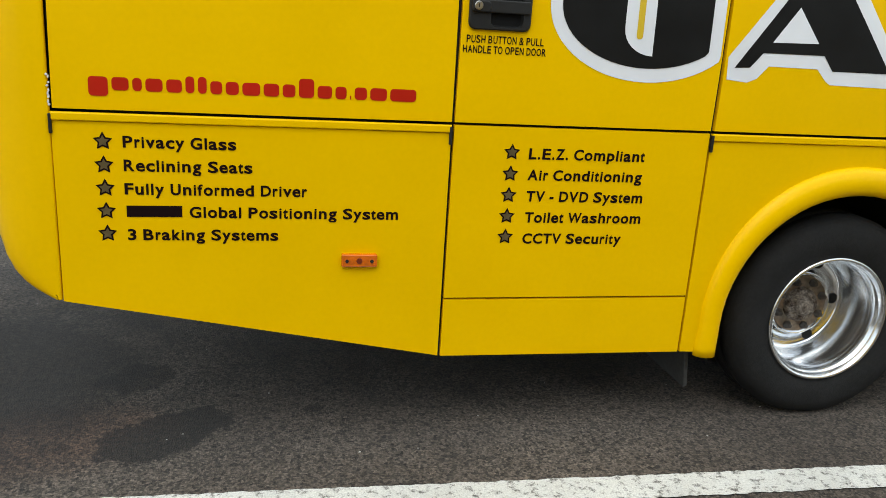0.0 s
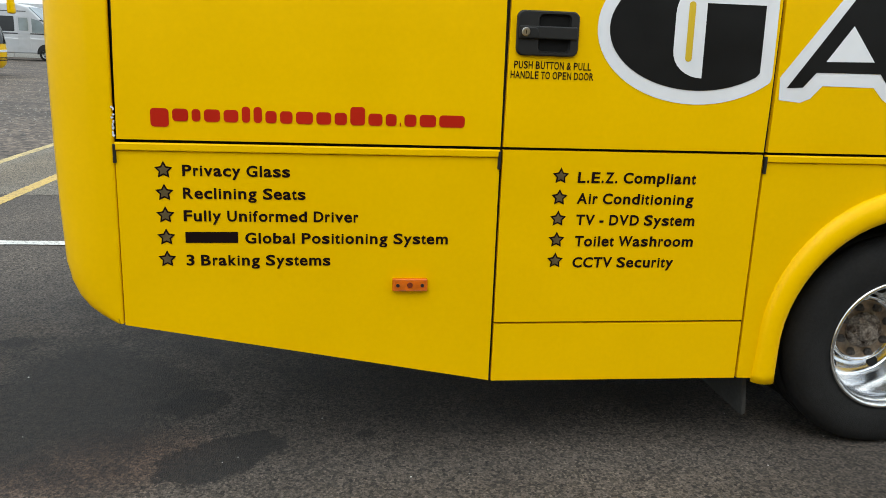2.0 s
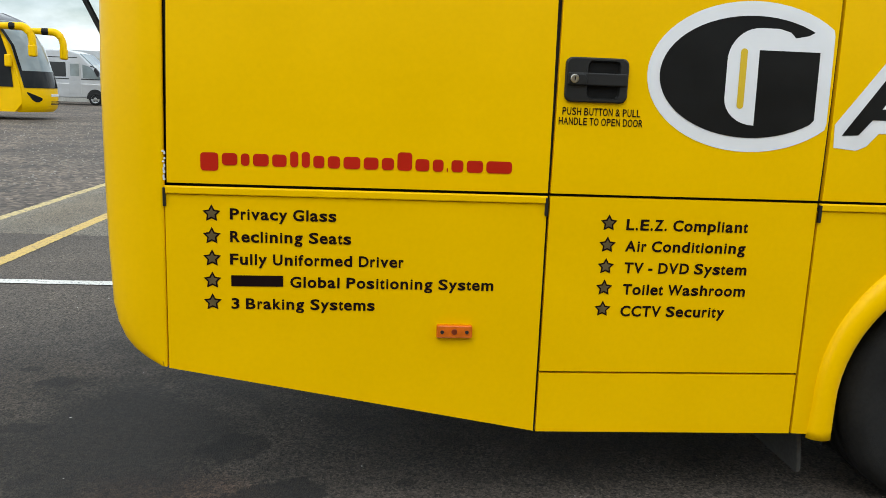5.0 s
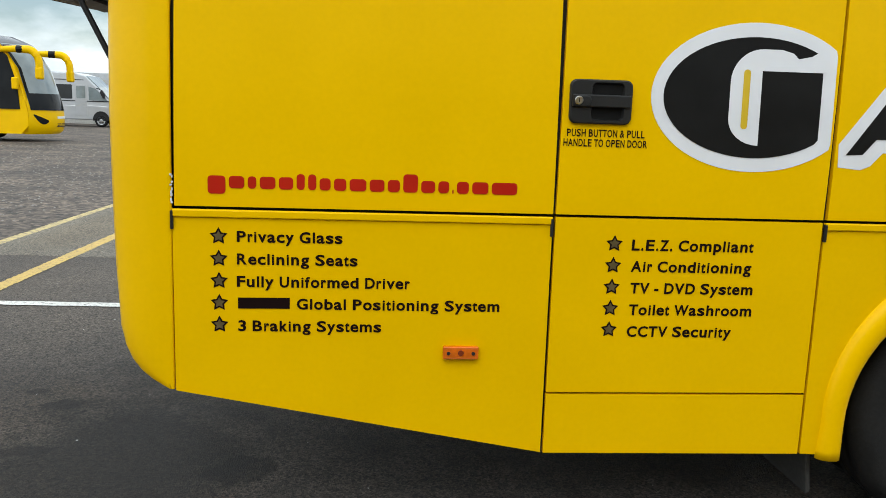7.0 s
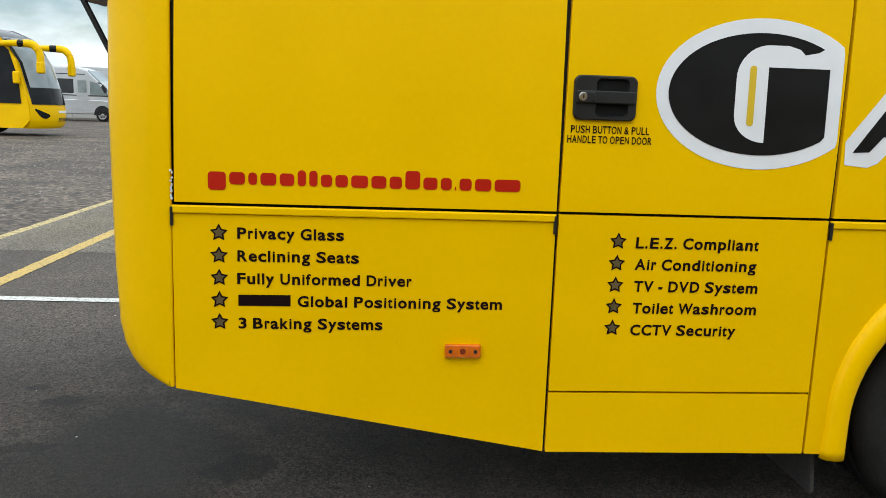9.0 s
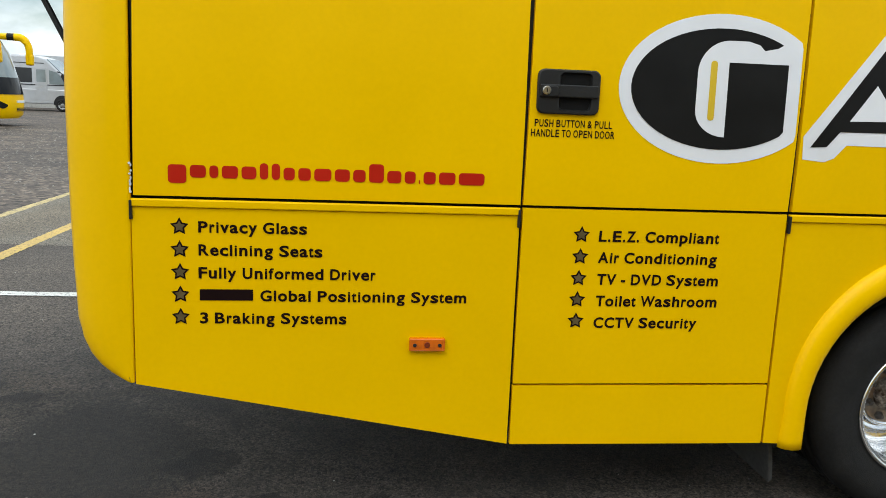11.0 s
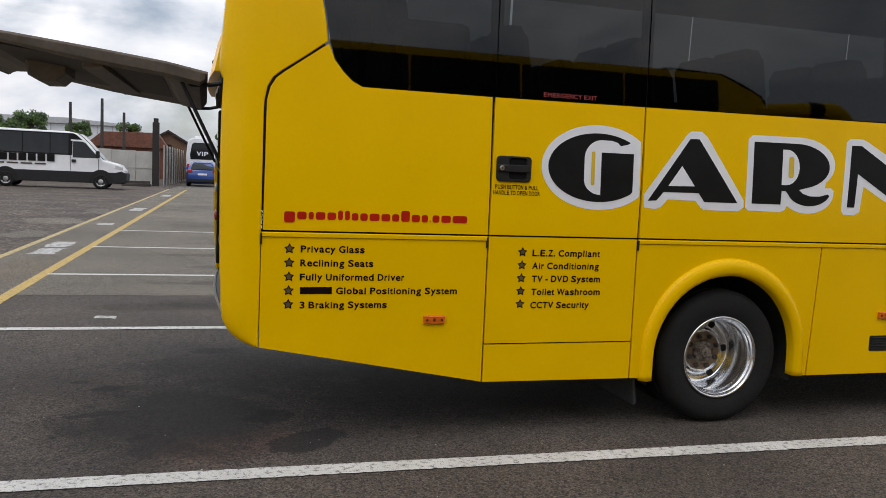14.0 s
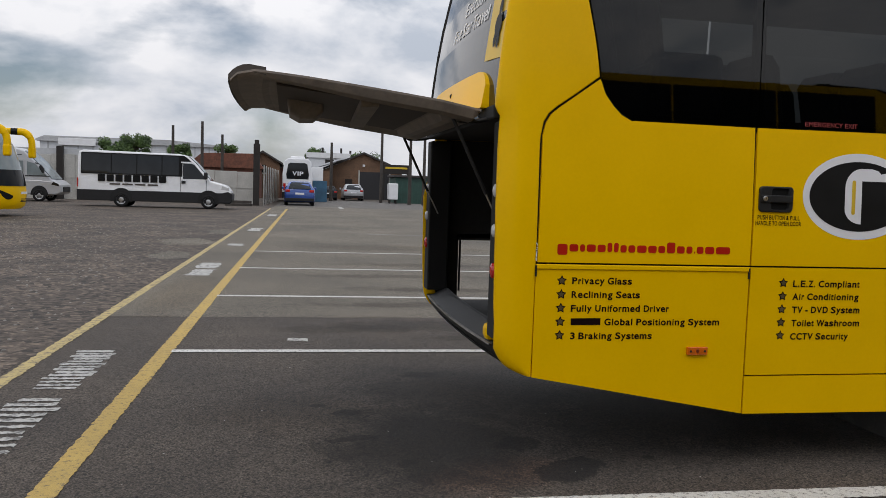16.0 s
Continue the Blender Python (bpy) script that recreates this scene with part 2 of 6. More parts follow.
CLADDING = material("pale_metal_cladding", (0.62, 0.64, 0.66), rough=0.6, vary=0.08, scale=0.6, grain=0.05, grain_scale=4)
DOOR_DARK = material("dark_roller_door", (0.018, 0.018, 0.02), rough=0.6, vary=0.2)
GREEN_METAL = material("green_sheet_metal", (0.025, 0.07, 0.055), rough=0.6, vary=0.2, scale=2)
CONTAINER_BLUE = material("blue_container", (0.03, 0.10, 0.17), rough=0.6, vary=0.2, scale=2)
STONE = material("loose_stone", (0.20, 0.185, 0.165), rough=0.95, vary=0.35, scale=3)
CHIP = material("pale_stone_chip", (0.48, 0.46, 0.43), rough=0.9, vary=0.25, scale=30)


def asphalt(name, colour, second, scale, stains_and_shade):
    """Worn asphalt: aggregate, patches, old oil, and shade painted in under the coach."""
    m = material(name, colour, rough=0.88, vary=0.16, scale=scale, second=second, grain=0.62, grain_scale=110, specks=0.9,
                 bump=1.0, bump_scale=150)
    nt = m.node_tree
    b = nt.nodes["Principled BSDF"]
    tc = nt.nodes.new("ShaderNodeTexCoord")
    src = b.inputs["Base Color"].links[0].from_socket
    # open pits between the stones, and larger rubbed patches
    for size, detail, lo, hi, depth in ((38.0, 2.0, 0.585, 0.66, 0.36), (11.0, 6.0, 0.55, 0.75, 0.72)):
        pit = nt.nodes.new("ShaderNodeTexNoise")
        pit.inputs["Scale"].default_value, pit.inputs["Detail"].default_value = size, detail
        nt.links.new(tc.outputs["Object"], pit.inputs["Vector"])
        reach = nt.nodes.new("ShaderNodeMapRange")
        for i, v in ((1, lo), (2, hi), (3, 1.0), (4, depth)):
            reach.inputs[i].default_value = v
        nt.links.new(pit.outputs["Fac"], reach.inputs[0])
        dim = nt.nodes.new("ShaderNodeVectorMath")
        dim.operation = "SCALE"
        nt.links.new(src, dim.inputs[0])
        nt.links.new(reach.outputs[0], dim.inputs["Scale"])
        src = dim.outputs[0]
    for cx, cy, rx, ry, turn, amount, lo, hi, wob, tint in stains_and_shade:
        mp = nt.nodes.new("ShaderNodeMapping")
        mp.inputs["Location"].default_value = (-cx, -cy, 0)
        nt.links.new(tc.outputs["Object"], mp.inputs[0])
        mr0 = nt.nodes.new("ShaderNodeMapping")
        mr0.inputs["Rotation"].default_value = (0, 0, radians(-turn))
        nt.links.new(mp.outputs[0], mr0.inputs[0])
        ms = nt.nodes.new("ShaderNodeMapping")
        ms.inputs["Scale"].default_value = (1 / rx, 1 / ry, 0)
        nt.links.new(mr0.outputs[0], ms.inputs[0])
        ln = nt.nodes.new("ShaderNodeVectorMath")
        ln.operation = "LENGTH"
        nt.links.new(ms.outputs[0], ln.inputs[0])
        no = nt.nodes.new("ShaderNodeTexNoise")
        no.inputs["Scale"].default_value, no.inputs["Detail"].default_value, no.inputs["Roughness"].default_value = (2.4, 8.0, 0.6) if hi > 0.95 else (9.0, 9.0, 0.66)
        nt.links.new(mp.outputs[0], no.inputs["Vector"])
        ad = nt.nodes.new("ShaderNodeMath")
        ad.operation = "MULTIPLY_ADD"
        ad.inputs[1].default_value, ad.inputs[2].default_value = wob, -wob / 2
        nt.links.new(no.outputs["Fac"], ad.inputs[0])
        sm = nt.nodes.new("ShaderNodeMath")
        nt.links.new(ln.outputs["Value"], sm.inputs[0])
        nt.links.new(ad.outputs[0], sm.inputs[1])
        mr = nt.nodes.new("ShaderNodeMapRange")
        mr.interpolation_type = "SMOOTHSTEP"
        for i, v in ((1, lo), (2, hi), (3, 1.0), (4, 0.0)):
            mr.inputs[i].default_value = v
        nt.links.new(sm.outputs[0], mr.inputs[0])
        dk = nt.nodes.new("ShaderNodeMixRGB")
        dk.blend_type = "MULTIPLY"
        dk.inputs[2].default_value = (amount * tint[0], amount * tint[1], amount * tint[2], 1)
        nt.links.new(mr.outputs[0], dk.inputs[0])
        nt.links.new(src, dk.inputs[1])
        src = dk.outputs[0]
    nt.links.new(src, b.inputs["Base Color"])
    return m


PLAIN, RUSTY = (1.06, 1.0, 0.92), (1.3, 1.0, 0.85)
# each mark, old oil or painted shade: middle, half sizes, turn, how dark, where it fades, how ragged, tint
# first two: grime deepened with painted coach shade; (1.7, 1.25): painted shade alone
STAINS_AND_SHADE = [(-0.36, 0.62, 0.84, 0.98, 0, 0.22, 0.40, 1.0, 1.5, PLAIN), (0.1, 1.9, 1.1, 0.8, 0, 0.42, 0.40, 1.0, 1.3, PLAIN), (-1.2, 1.3, 0.8, 0.6, 0, 0.75, 0.35, 1.0, 1.3, PLAIN),
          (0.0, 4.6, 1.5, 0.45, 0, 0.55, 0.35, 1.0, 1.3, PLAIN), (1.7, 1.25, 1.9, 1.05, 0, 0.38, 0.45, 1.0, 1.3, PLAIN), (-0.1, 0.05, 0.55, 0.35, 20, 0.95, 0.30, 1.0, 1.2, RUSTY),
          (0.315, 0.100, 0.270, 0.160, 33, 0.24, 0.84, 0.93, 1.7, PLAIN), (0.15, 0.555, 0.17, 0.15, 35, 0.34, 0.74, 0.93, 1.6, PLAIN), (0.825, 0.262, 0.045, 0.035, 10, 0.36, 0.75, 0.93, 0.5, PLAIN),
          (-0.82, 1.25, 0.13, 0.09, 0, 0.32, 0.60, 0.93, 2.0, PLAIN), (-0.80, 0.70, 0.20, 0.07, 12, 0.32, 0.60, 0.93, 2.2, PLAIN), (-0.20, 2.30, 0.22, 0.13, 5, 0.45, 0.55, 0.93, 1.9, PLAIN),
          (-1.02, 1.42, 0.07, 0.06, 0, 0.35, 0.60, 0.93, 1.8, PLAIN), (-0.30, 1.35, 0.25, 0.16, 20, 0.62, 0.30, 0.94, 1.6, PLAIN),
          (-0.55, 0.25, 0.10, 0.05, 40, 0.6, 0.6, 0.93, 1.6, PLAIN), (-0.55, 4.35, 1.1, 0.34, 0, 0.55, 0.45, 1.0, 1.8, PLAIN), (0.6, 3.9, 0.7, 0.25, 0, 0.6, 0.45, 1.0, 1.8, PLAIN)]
ASPHALT = asphalt("worn_asphalt", (0.0570, 0.0448, 0.0353), (0.0798, 0.0644, 0.0510), 0.9, STAINS_AND_SHADE)
APRON = asphalt("pale_worn_concrete", (0.115, 0.0985, 0.0755), (0.158, 0.137, 0.106), 0.35,
                [(0.4, 6.1, 2.0, 0.30, 2, 0.55, 0.35, 1.0, 1.7, PLAIN), (0.9, 7.6, 1.9, 0.35, -3, 0.50, 0.35, 1.0, 1.7, PLAIN), (0.3, 9.3, 2.2, 0.35, 2, 0.60, 0.35, 1.0, 1.6, PLAIN),
                 (1.0, 11.3, 2.2, 0.45, 0, 0.62, 0.35, 1.0, 1.6, PLAIN), (1.0, 15.5, 3.5, 1.2, 0, 0.75, 0.35, 1.0, 1.3, PLAIN), (-2.7, 7.0, 0.5, 2.6, 0, 0.86, 0.35, 1.0, 1.3, PLAIN)])
FAR_ROAD = asphalt("far_asphalt", (0.105, 0.095, 0.086), (0.13, 0.12, 0.108), 0.4, [])
GRAVEL = material("gravel_yard", (0.050, 0.037, 0.027), rough=0.95, vary=0.30, scale=0.7, second=(0.084, 0.064, 0.049), grain=0.65,
                  grain_scale=15, specks=0.95, bump=1.0, bump_scale=22)
LINE_WHITE = worn_paint("white_road_paint", (0.5940, 0.5850, 0.5490), (0.10, 0.092, 0.080), 0.555, 30)
LINE_OLD = worn_paint("old_white_road_paint", (0.4500, 0.4410, 0.4140), (0.12, 0.117, 0.11), 0.53, 12)
LINE_YELLOW = worn_paint("yellow_road_paint", (0.47, 0.320, 0.088), (0.10, 0.082, 0.062), 0.565, 24)
LINE_PALE = worn_paint("faded_yellow_road_paint", (0.47, 0.365, 0.155), (0.11, 0.096, 0.080), 0.54, 16)

# ---- mesh helpers ----
def part(name, bm, mat, parent=None, label="", smooth=False):
    """One mesh object out of a bmesh, in its parent's own axes."""
    me = bpy.data.meshes.new(name)
    bmesh.ops.recalc_face_normals(bm, faces=bm.faces)
    bm.to_mesh(me)
    bm.free()
    me.materials.append(mat)
    if smooth:
        for p in me.polygons:
            p.use_smooth = True
    ob = new(name, me)
    if parent is not None:
        ob.parent = parent
    if label:
        tagged(ob, label)
    return ob


def thing(name, at, label, category, group="", turn=0.0):
    e = new(name)
    e.empty_display_size = 0.2
    e.matrix_world = pose(*at, 0, 0, turn)
    return tagged(e, label, category, group)


def structure(ob, label, category):
    return tagged(ob, label, category, kind="structure")


def box(x0, x1, y0, y1, z0, z1, bevel=0.0, bm=None):
    out = bm or bmesh.new()
    r = bmesh.ops.create_cube(out, size=1.0)
    for v in r["verts"]:
        v.co = Vector(((x0 + x1) / 2 + v.co.x * (x1 - x0), (y0 + y1) / 2 + v.co.y * (y1 - y0), (z0 + z1) / 2 + v.co.z * (z1 - z0)))
    if bevel:
        edges = list({e for v in r["verts"] for e in v.link_edges})
        bmesh.ops.bevel(out, geom=edges, offset=bevel, segments=2, profile=0.5, affect="EDGES")
    return out


def prism(pts, y0, y1, bevel=0.0, segments=2, bm=None):
    """An outline of (x, z) pushed from y0 to y1."""
    out = bm or bmesh.new()
    f = out.faces.new([out.verts.new((x, y0, z)) for x, z in pts])
    r = bmesh.ops.extrude_face_region(out, geom=[f])
    vs = [g for g in r["geom"] if isinstance(g, bmesh.types.BMVert)]
    for v in vs:
        v.co.y = y1
    if bevel:
        caps = [f] + [g for g in r["geom"] if isinstance(g, bmesh.types.BMFace)]
        edges = list({e for c in caps for e in c.edges})
        bmesh.ops.bevel(out, geom=edges, offset=bevel, segments=segments, profile=0.5, affect="EDGES")
    return out


def lathe(profile, centre, segs=48, bm=None):
    """A profile of (radius, y) turned about an axis along y through the centre (x, z)."""
    out = bm or bmesh.new()
    rings = []
    for r, y in profile:
        rings.append([out.verts.new((centre[0] + r * math.cos(2 * math.pi * i / segs), y, centre[1] + r * math.sin(2 * math.pi * i / segs)))
                      for i in range(segs)])
    for a, b in zip(rings, rings[1:]):
        for i in range(segs):
            j = (i + 1) % segs
            out.faces.new((a[i], a[j], b[j], b[i]))
    return out


def tube(points, radius, segs=10, bm=None, flat=1.0):
    """A round bar along points."""
    out = bm or bmesh.new()
    pts = [Vector(p) for p in points]
    rings = []
    for i, p in enumerate(pts):
        d = (pts[min(i + 1, len(pts) - 1)] - pts[max(i - 1, 0)]).normalized()
        side = d.cross(Vector((0, 0, 1))) if abs(d.z) < 0.9 else d.cross(Vector((0, 1, 0)))
        side.normalize()
        up = side.cross(d)
        r = radius[i] if isinstance(radius, (list, tuple)) else radius
        rings.append([out.verts.new(p + side * (r * math.cos(2 * math.pi * k / segs)) + up * (r * flat * math.sin(2 * math.pi * k / segs)))
                      for k in range(segs)])
    for a, b in zip(rings, rings[1:]):
        for k in range(segs):
            j = (k + 1) % segs
            out.faces.new((a[k], a[j], b[j], b[k]))
    out.faces.new(rings[0])
    out.faces.new(rings[-1])
    return out


def lean(z):
    """How far the coach's side curves inwards at a height."""
    d = max(0.0, z - 1.12)
    return 0.054 * d * d if d < 0.46 else 0.0114 + 0.0497 * (d - 0.46)


def skin(outline, proud=0.0, depth=0.016, edge=0.004, bm=None):
    """A panel of the coach's side: an outline of (x, z), bent to the side's curve, with rolled edges."""
    out = bmesh.new()
    out.faces.new([out.verts.new((x, 0, z)) for x, z in outline])
    if edge:
        bmesh.ops.inset_region(out, faces=out.faces[:], thickness=edge, use_even_offset=True, use_boundary=True)
    zs = [z for _, z in outline]
    z = 1.0
    while z < max(zs):
        z += 0.12
        if min(zs) + 0.02 < z < max(zs) - 0.02:
            bmesh.ops.bisect_plane(out, geom=out.verts[:] + out.edges[:] + out.faces[:], plane_co=(0, 0, z), plane_no=(0, 0, 1))
    bmesh.ops.triangulate(out, faces=out.faces[:])
    rim = [v for v in out.verts if v.is_boundary]
    for v in out.verts:
        v.co.y = lean(v.co.z) - proud
    for v in rim:
        v.co.y += edge * 0.8
    r = bmesh.ops.extrude_edge_only(out, edges=[e for e in out.edges if e.is_boundary])
    for g in r["geom"]:
        if isinstance(g, bmesh.types.BMVert):
            g.co.y += depth
    return out


def arc(cx, cz, rx, rz, a0, a1, n):
    return [(cx + rx * math.cos(radians(a0 + (a1 - a0) * i / n)), cz + rz * math.sin(radians(a0 + (a1 - a0) * i / n))) for i in range(n + 1)]


def rounded(x0, x1, z0, z1, r, n=5):
    return (arc(x1 - r, z0 + r, r, r, -90, 0, n) + arc(x1 - r, z1 - r, r, r, 0, 90, n)
            + arc(x0 + r, z1 - r, r, r, 90, 180, n) + arc(x0 + r, z0 + r, r, r, 180, 270, n))


# bold grotesque proportions: advance, left and right edge of each letter, in thousandths of the type size
WIDTHS = {"A": (722, 20, 702), "B": (722, 76, 669), "C": (722, 44, 684), "D": (722, 76, 685), "E": (667, 76, 621), "F": (611, 76, 587), "G": (778, 44, 713),
          "H": (722, 71, 651), "I": (278, 64, 214), "L": (611, 76, 583), "M": (833, 69, 765), "N": (722, 69, 654), "O": (778, 44, 734), "P": (667, 76, 627),
          "R": (722, 76, 677), "S": (667, 39, 629), "T": (611, 14, 598), "U": (722, 72, 651), "V": (667, 19, 648), "W": (944, 3, 941), "X": (667, 14, 653),
          "Y": (667, 15, 653), "Z": (611, 25, 586), "3": (556, 27, 516), "&": (722, 54, 701), ".": (278, 64, 214), "-": (333, 27, 306)}
WIDTHS.update({"a": (556, 29, 527), "b": (611, 61, 578), "c": (556, 34, 524), "d": (611, 34, 551), "e": (556, 23, 528), "f": (333, 10, 318), "g": (611, 40, 553),
               "h": (611, 65, 546), "i": (278, 69, 209), "k": (556, 69, 562), "l": (278, 69, 209), "m": (889, 64, 826), "n": (611, 65, 546), "o": (611, 34, 578),
               "p": (611, 62, 578), "r": (389, 64, 373), "s": (556, 30, 519), "t": (333, 10, 309), "u": (611, 66, 545), "v": (556, 13, 543), "w": (778, 10, 769),
               "x": (556, 15, 541), "y": (556, 10, 539)})
GLYPHS = {}


def glyph(ch, bold):
    """One letter of the built-in font, thickened, as points and faces in a box from 0 to 1."""
    if (ch, bold) not in GLYPHS:
        cu = bpy.data.curves.new("letter", "FONT")
        cu.body, cu.offset, cu.resolution_u = ch, bold, 3
        tmp = new("letter_source", cu)
        bpy.context.view_layer.update()
        me = bpy.data.meshes.new_from_object(tmp.evaluated_get(bpy.context.evaluated_depsgraph_get()))
        bpy.data.objects.remove(tmp)
        xs, ys = [v.co.x for v in me.vertices], [v.co.y for v in me.vertices]
        x0, x1 = min(xs), max(xs)
        GLYPHS[ch, bold] = ([((v.co.x - x0) / (x1 - x0), v.co.y) for v in me.vertices], [tuple(p.vertices) for p in me.polygons])
    return GLYPHS[ch, bold]


def letter_height(y, ch, bold):
    """The built-in font's heights stretched to the taller small letters of a bold grotesque, in cap heights."""
    steps = [(-0.20 - bold, -0.29), (-bold, 0.0), (0.455 + bold, 0.745), (0.69 + bold, 1.0), (0.75, 1.06)]
    if ch in WIDTHS and (ch.isupper() or ch in "3&"):
        return (y + bold) / (0.682 + 2 * bold)
    if y <= steps[0][0]:
        return steps[0][1]
    for (a, u), (b, v) in zip(steps, steps[1:]):
        if y <= b:
            return u + (v - u) * (y - a) / (b - a)
    return steps[-1][1]


def lettering(words, name, mat, parent, x0, x1, base, cap, proud=0.0015, bold=0.027, label="", place=None, slant=0.0):
    """Words cut from thin vinyl, fitted between two ends, on the side's curve or by a function place(u, v); one part a word."""
    pen, line = 0.0, []
    for ch in words:
        if ch == " ":
            pen += 278
            continue
        step, a, b = WIDTHS[ch]
        line.append((ch, pen + a, pen + b))
        pen += step
    first, last = line[0][1], line[-1][2]
    k, at = (x1 - x0) / (last - first), 0
    for word in words.split():
        vs, fs = [], []
        for ch, a, b in line[at:at + len(word)]:
            points, faces = glyph(ch, bold)
            n0 = len(vs)
            for gx, gy in points:
                w = letter_height(gy, ch, bold) * cap
                u = x0 + (a - first + gx * (b - a)) * k + slant * w
                vs.append(tuple(place(u, base + w)) if place else (u, lean(base + w) - proud, base + w))
            fs += [tuple(n0 + i for i in f) for f in faces]
        at += len(word)
        me = bpy.data.meshes.new(name)
        me.from_pydata(vs, [], fs)
        me.materials.append(mat)
        ob = new(name, me)
        ob.parent = parent
        many = len(words.split()) > 1
        tagged(ob, label.replace("words " + words, "word " + word) if many else label)


# ---- ground and markings ----
BAY = -1.45                      # the bays' turn against the coach
BAY_LINE, BAY_STEP = -0.318, 3.547
LANE_OUT, LANE_IN = -3.229, -2.293


def sheet(name, pts, z, mat, turn=BAY, thick=0.0):
    bm = bmesh.new()
    f = bm.faces.new([bm.verts.new((x, y, 0)) for x, y in pts])
    if f.normal.z < 0:
        f.normal_flip()
    ob = part(name, bm, mat)
    ob.matrix_world = pose(0, 0, z, 0, 0, turn)
    return ob


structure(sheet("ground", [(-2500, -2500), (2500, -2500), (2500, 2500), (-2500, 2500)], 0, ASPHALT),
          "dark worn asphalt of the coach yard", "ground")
wavy = random.Random(4)
edge = [(LANE_OUT - 0.04 - 0.25 * max(0, wavy.random() - 0.62), -8 + 0.45 * i) for i in range(120)]
structure(sheet("gravel_yard", [(-120, -8)] + edge + [(LANE_OUT - 0.05, 75), (-120, 75)], 0.002, GRAVEL),
          "brown-grey gravel and dirt yard beside the bays", "gravel")
front = [(LANE_OUT + 0.02 + 0.6 * i, 5.08 + 0.03 * wavy.uniform(-1, 1)) for i in range(60)]
structure(sheet("apron", front + [(33, 50), (LANE_OUT + 0.02, 50)], 0.002, APRON), "pale worn concrete apron with tyre marks", "pavement")
structure(sheet("far_road", [(-3.2, 50), (40, 50), (40, 75), (-3.2, 75)], 0.0025, FAR_ROAD), "dark asphalt road behind the bays", "road")

dusty = random.Random(8)
for cx, cy, rx, ry in ((-3.75, 12.6, 0.55, 1.0), (-3.95, 16.2, 0.75, 1.3), (-3.6, 20.5, 0.5, 1.6)):
    rim = [(cx + rx * dusty.uniform(0.55, 1.1) * math.cos(a * 0.35), cy + ry * dusty.uniform(0.55, 1.1) * math.sin(a * 0.35)) for a in range(18)]
    structure(sheet("concrete_patch", rim, 0.0035, APRON), "pale broken concrete patch at the gravel's edge", "pavement")

# worn lines: ragged strips
def stripe(name, x0, x1, y0, y1, mat, label, z=0.004, ragged=0.006, step=0.08):
    rnd = random.Random(hash((round(x0 * 100), round(y0 * 100))) % 9999)
    along_x = (x1 - x0) > (y1 - y0)
    n = max(2, int(((x1 - x0) if along_x else (y1 - y0)) / step))
    bm = bmesh.new()
    a, b = [], []
    for i in range(n + 1):
        j1, j2 = rnd.uniform(-ragged, ragged), rnd.uniform(-ragged, ragged)
        if along_x:
            x = x0 + (x1 - x0) * i / n
            a.append(bm.verts.new((x, y0 + j1, 0)))
            b.append(bm.verts.new((x, y1 + j2, 0)))
        else:
            y = y0 + (y1 - y0) * i / n
            a.append(bm.verts.new((x0 + j1, y, 0)))
            b.append(bm.verts.new((x1 + j2, y, 0)))
    for i in range(n):
        bm.faces.new((a[i], a[i + 1], b[i + 1], b[i]))
    ob = part(name, bm, mat)
    ob.matrix_world = pose(0, 0, z, 0, 0, BAY)
    return structure(ob, label, "road marking")


for k in range(8):
    y = BAY_LINE + BAY_STEP * k
    if k in (5, 7):
        continue
    if k == 6:
        stripe("bay_line", LANE_IN + 2.6, 6.5, y - 0.035, y + 0.035, LINE_OLD, "worn white bay line on the apron", z=0.0055, step=0.3)
    else:
        lo, hi = (-0.095, 0.036) if k == 0 else (-0.062, 0.05)
        stripe("bay_line", LANE_IN + 0.05 if k else -4.0, 9.0 if k < 2 else 7.5, y + lo, y + hi, LINE_WHITE if k < 5 else LINE_OLD,
               "white painted bay line", z=0.0055, step=0.02 if k == 0 else 0.05, ragged=0.004)
stripe("lane_line", LANE_OUT - 0.06, LANE_OUT + 0.05, -9, 44, LINE_PALE, "faded pale yellow edge line of the walkway", ragged=0.011, step=0.03)
stripe("lane_line", LANE_IN - 0.065, LANE_IN + 0.065, -9, 44, LINE_YELLOW, "worn yellow line along the bays", ragged=0.007, step=0.025)

# worn white words on the walkway, past reading: bars
worn = random.Random(31)
for y0, y1, n, left, right in ((0.30, 1.72, 12, -2.985, -2.665), (1.92, 3.27, 14, -2.985, -2.69)):
    for i in range(n):
        y = y0 + (y1 - y0) * i / n
        stripe("worn_word_bar", left + worn.uniform(-0.035, 0.03), right + worn.uniform(-0.03, 0.03), y, y + worn.uniform(0.045, 0.08), LINE_OLD,
               "worn white bar of a painted word", step=0.02, ragged=0.013)
for y0, y1, x0, x1 in ((9.05, 9.95, -2.96, -2.60), (10.15, 11.1, -2.97, -2.62), (15.3, 15.9, -2.92, -2.58), (21.3, 23.0, -2.9, -2.54), (33.0, 35.0, -2.9, -2.52)):
    stripe("worn_word_bar", x0, x1, y0, y1, LINE_OLD, "worn white patch of a painted word", ragged=0.04, step=0.1)
stripe("worn_mark", -1.27, -1.08, 3.68, 3.82, LINE_OLD, "small worn white paint patch", ragged=0.03, step=0.04)
stripe("worn_mark", 0.9, 1.15, 47.0, 52.0, LINE_OLD, "white give-way mark on the far road", ragged=0.02, step=0.3)


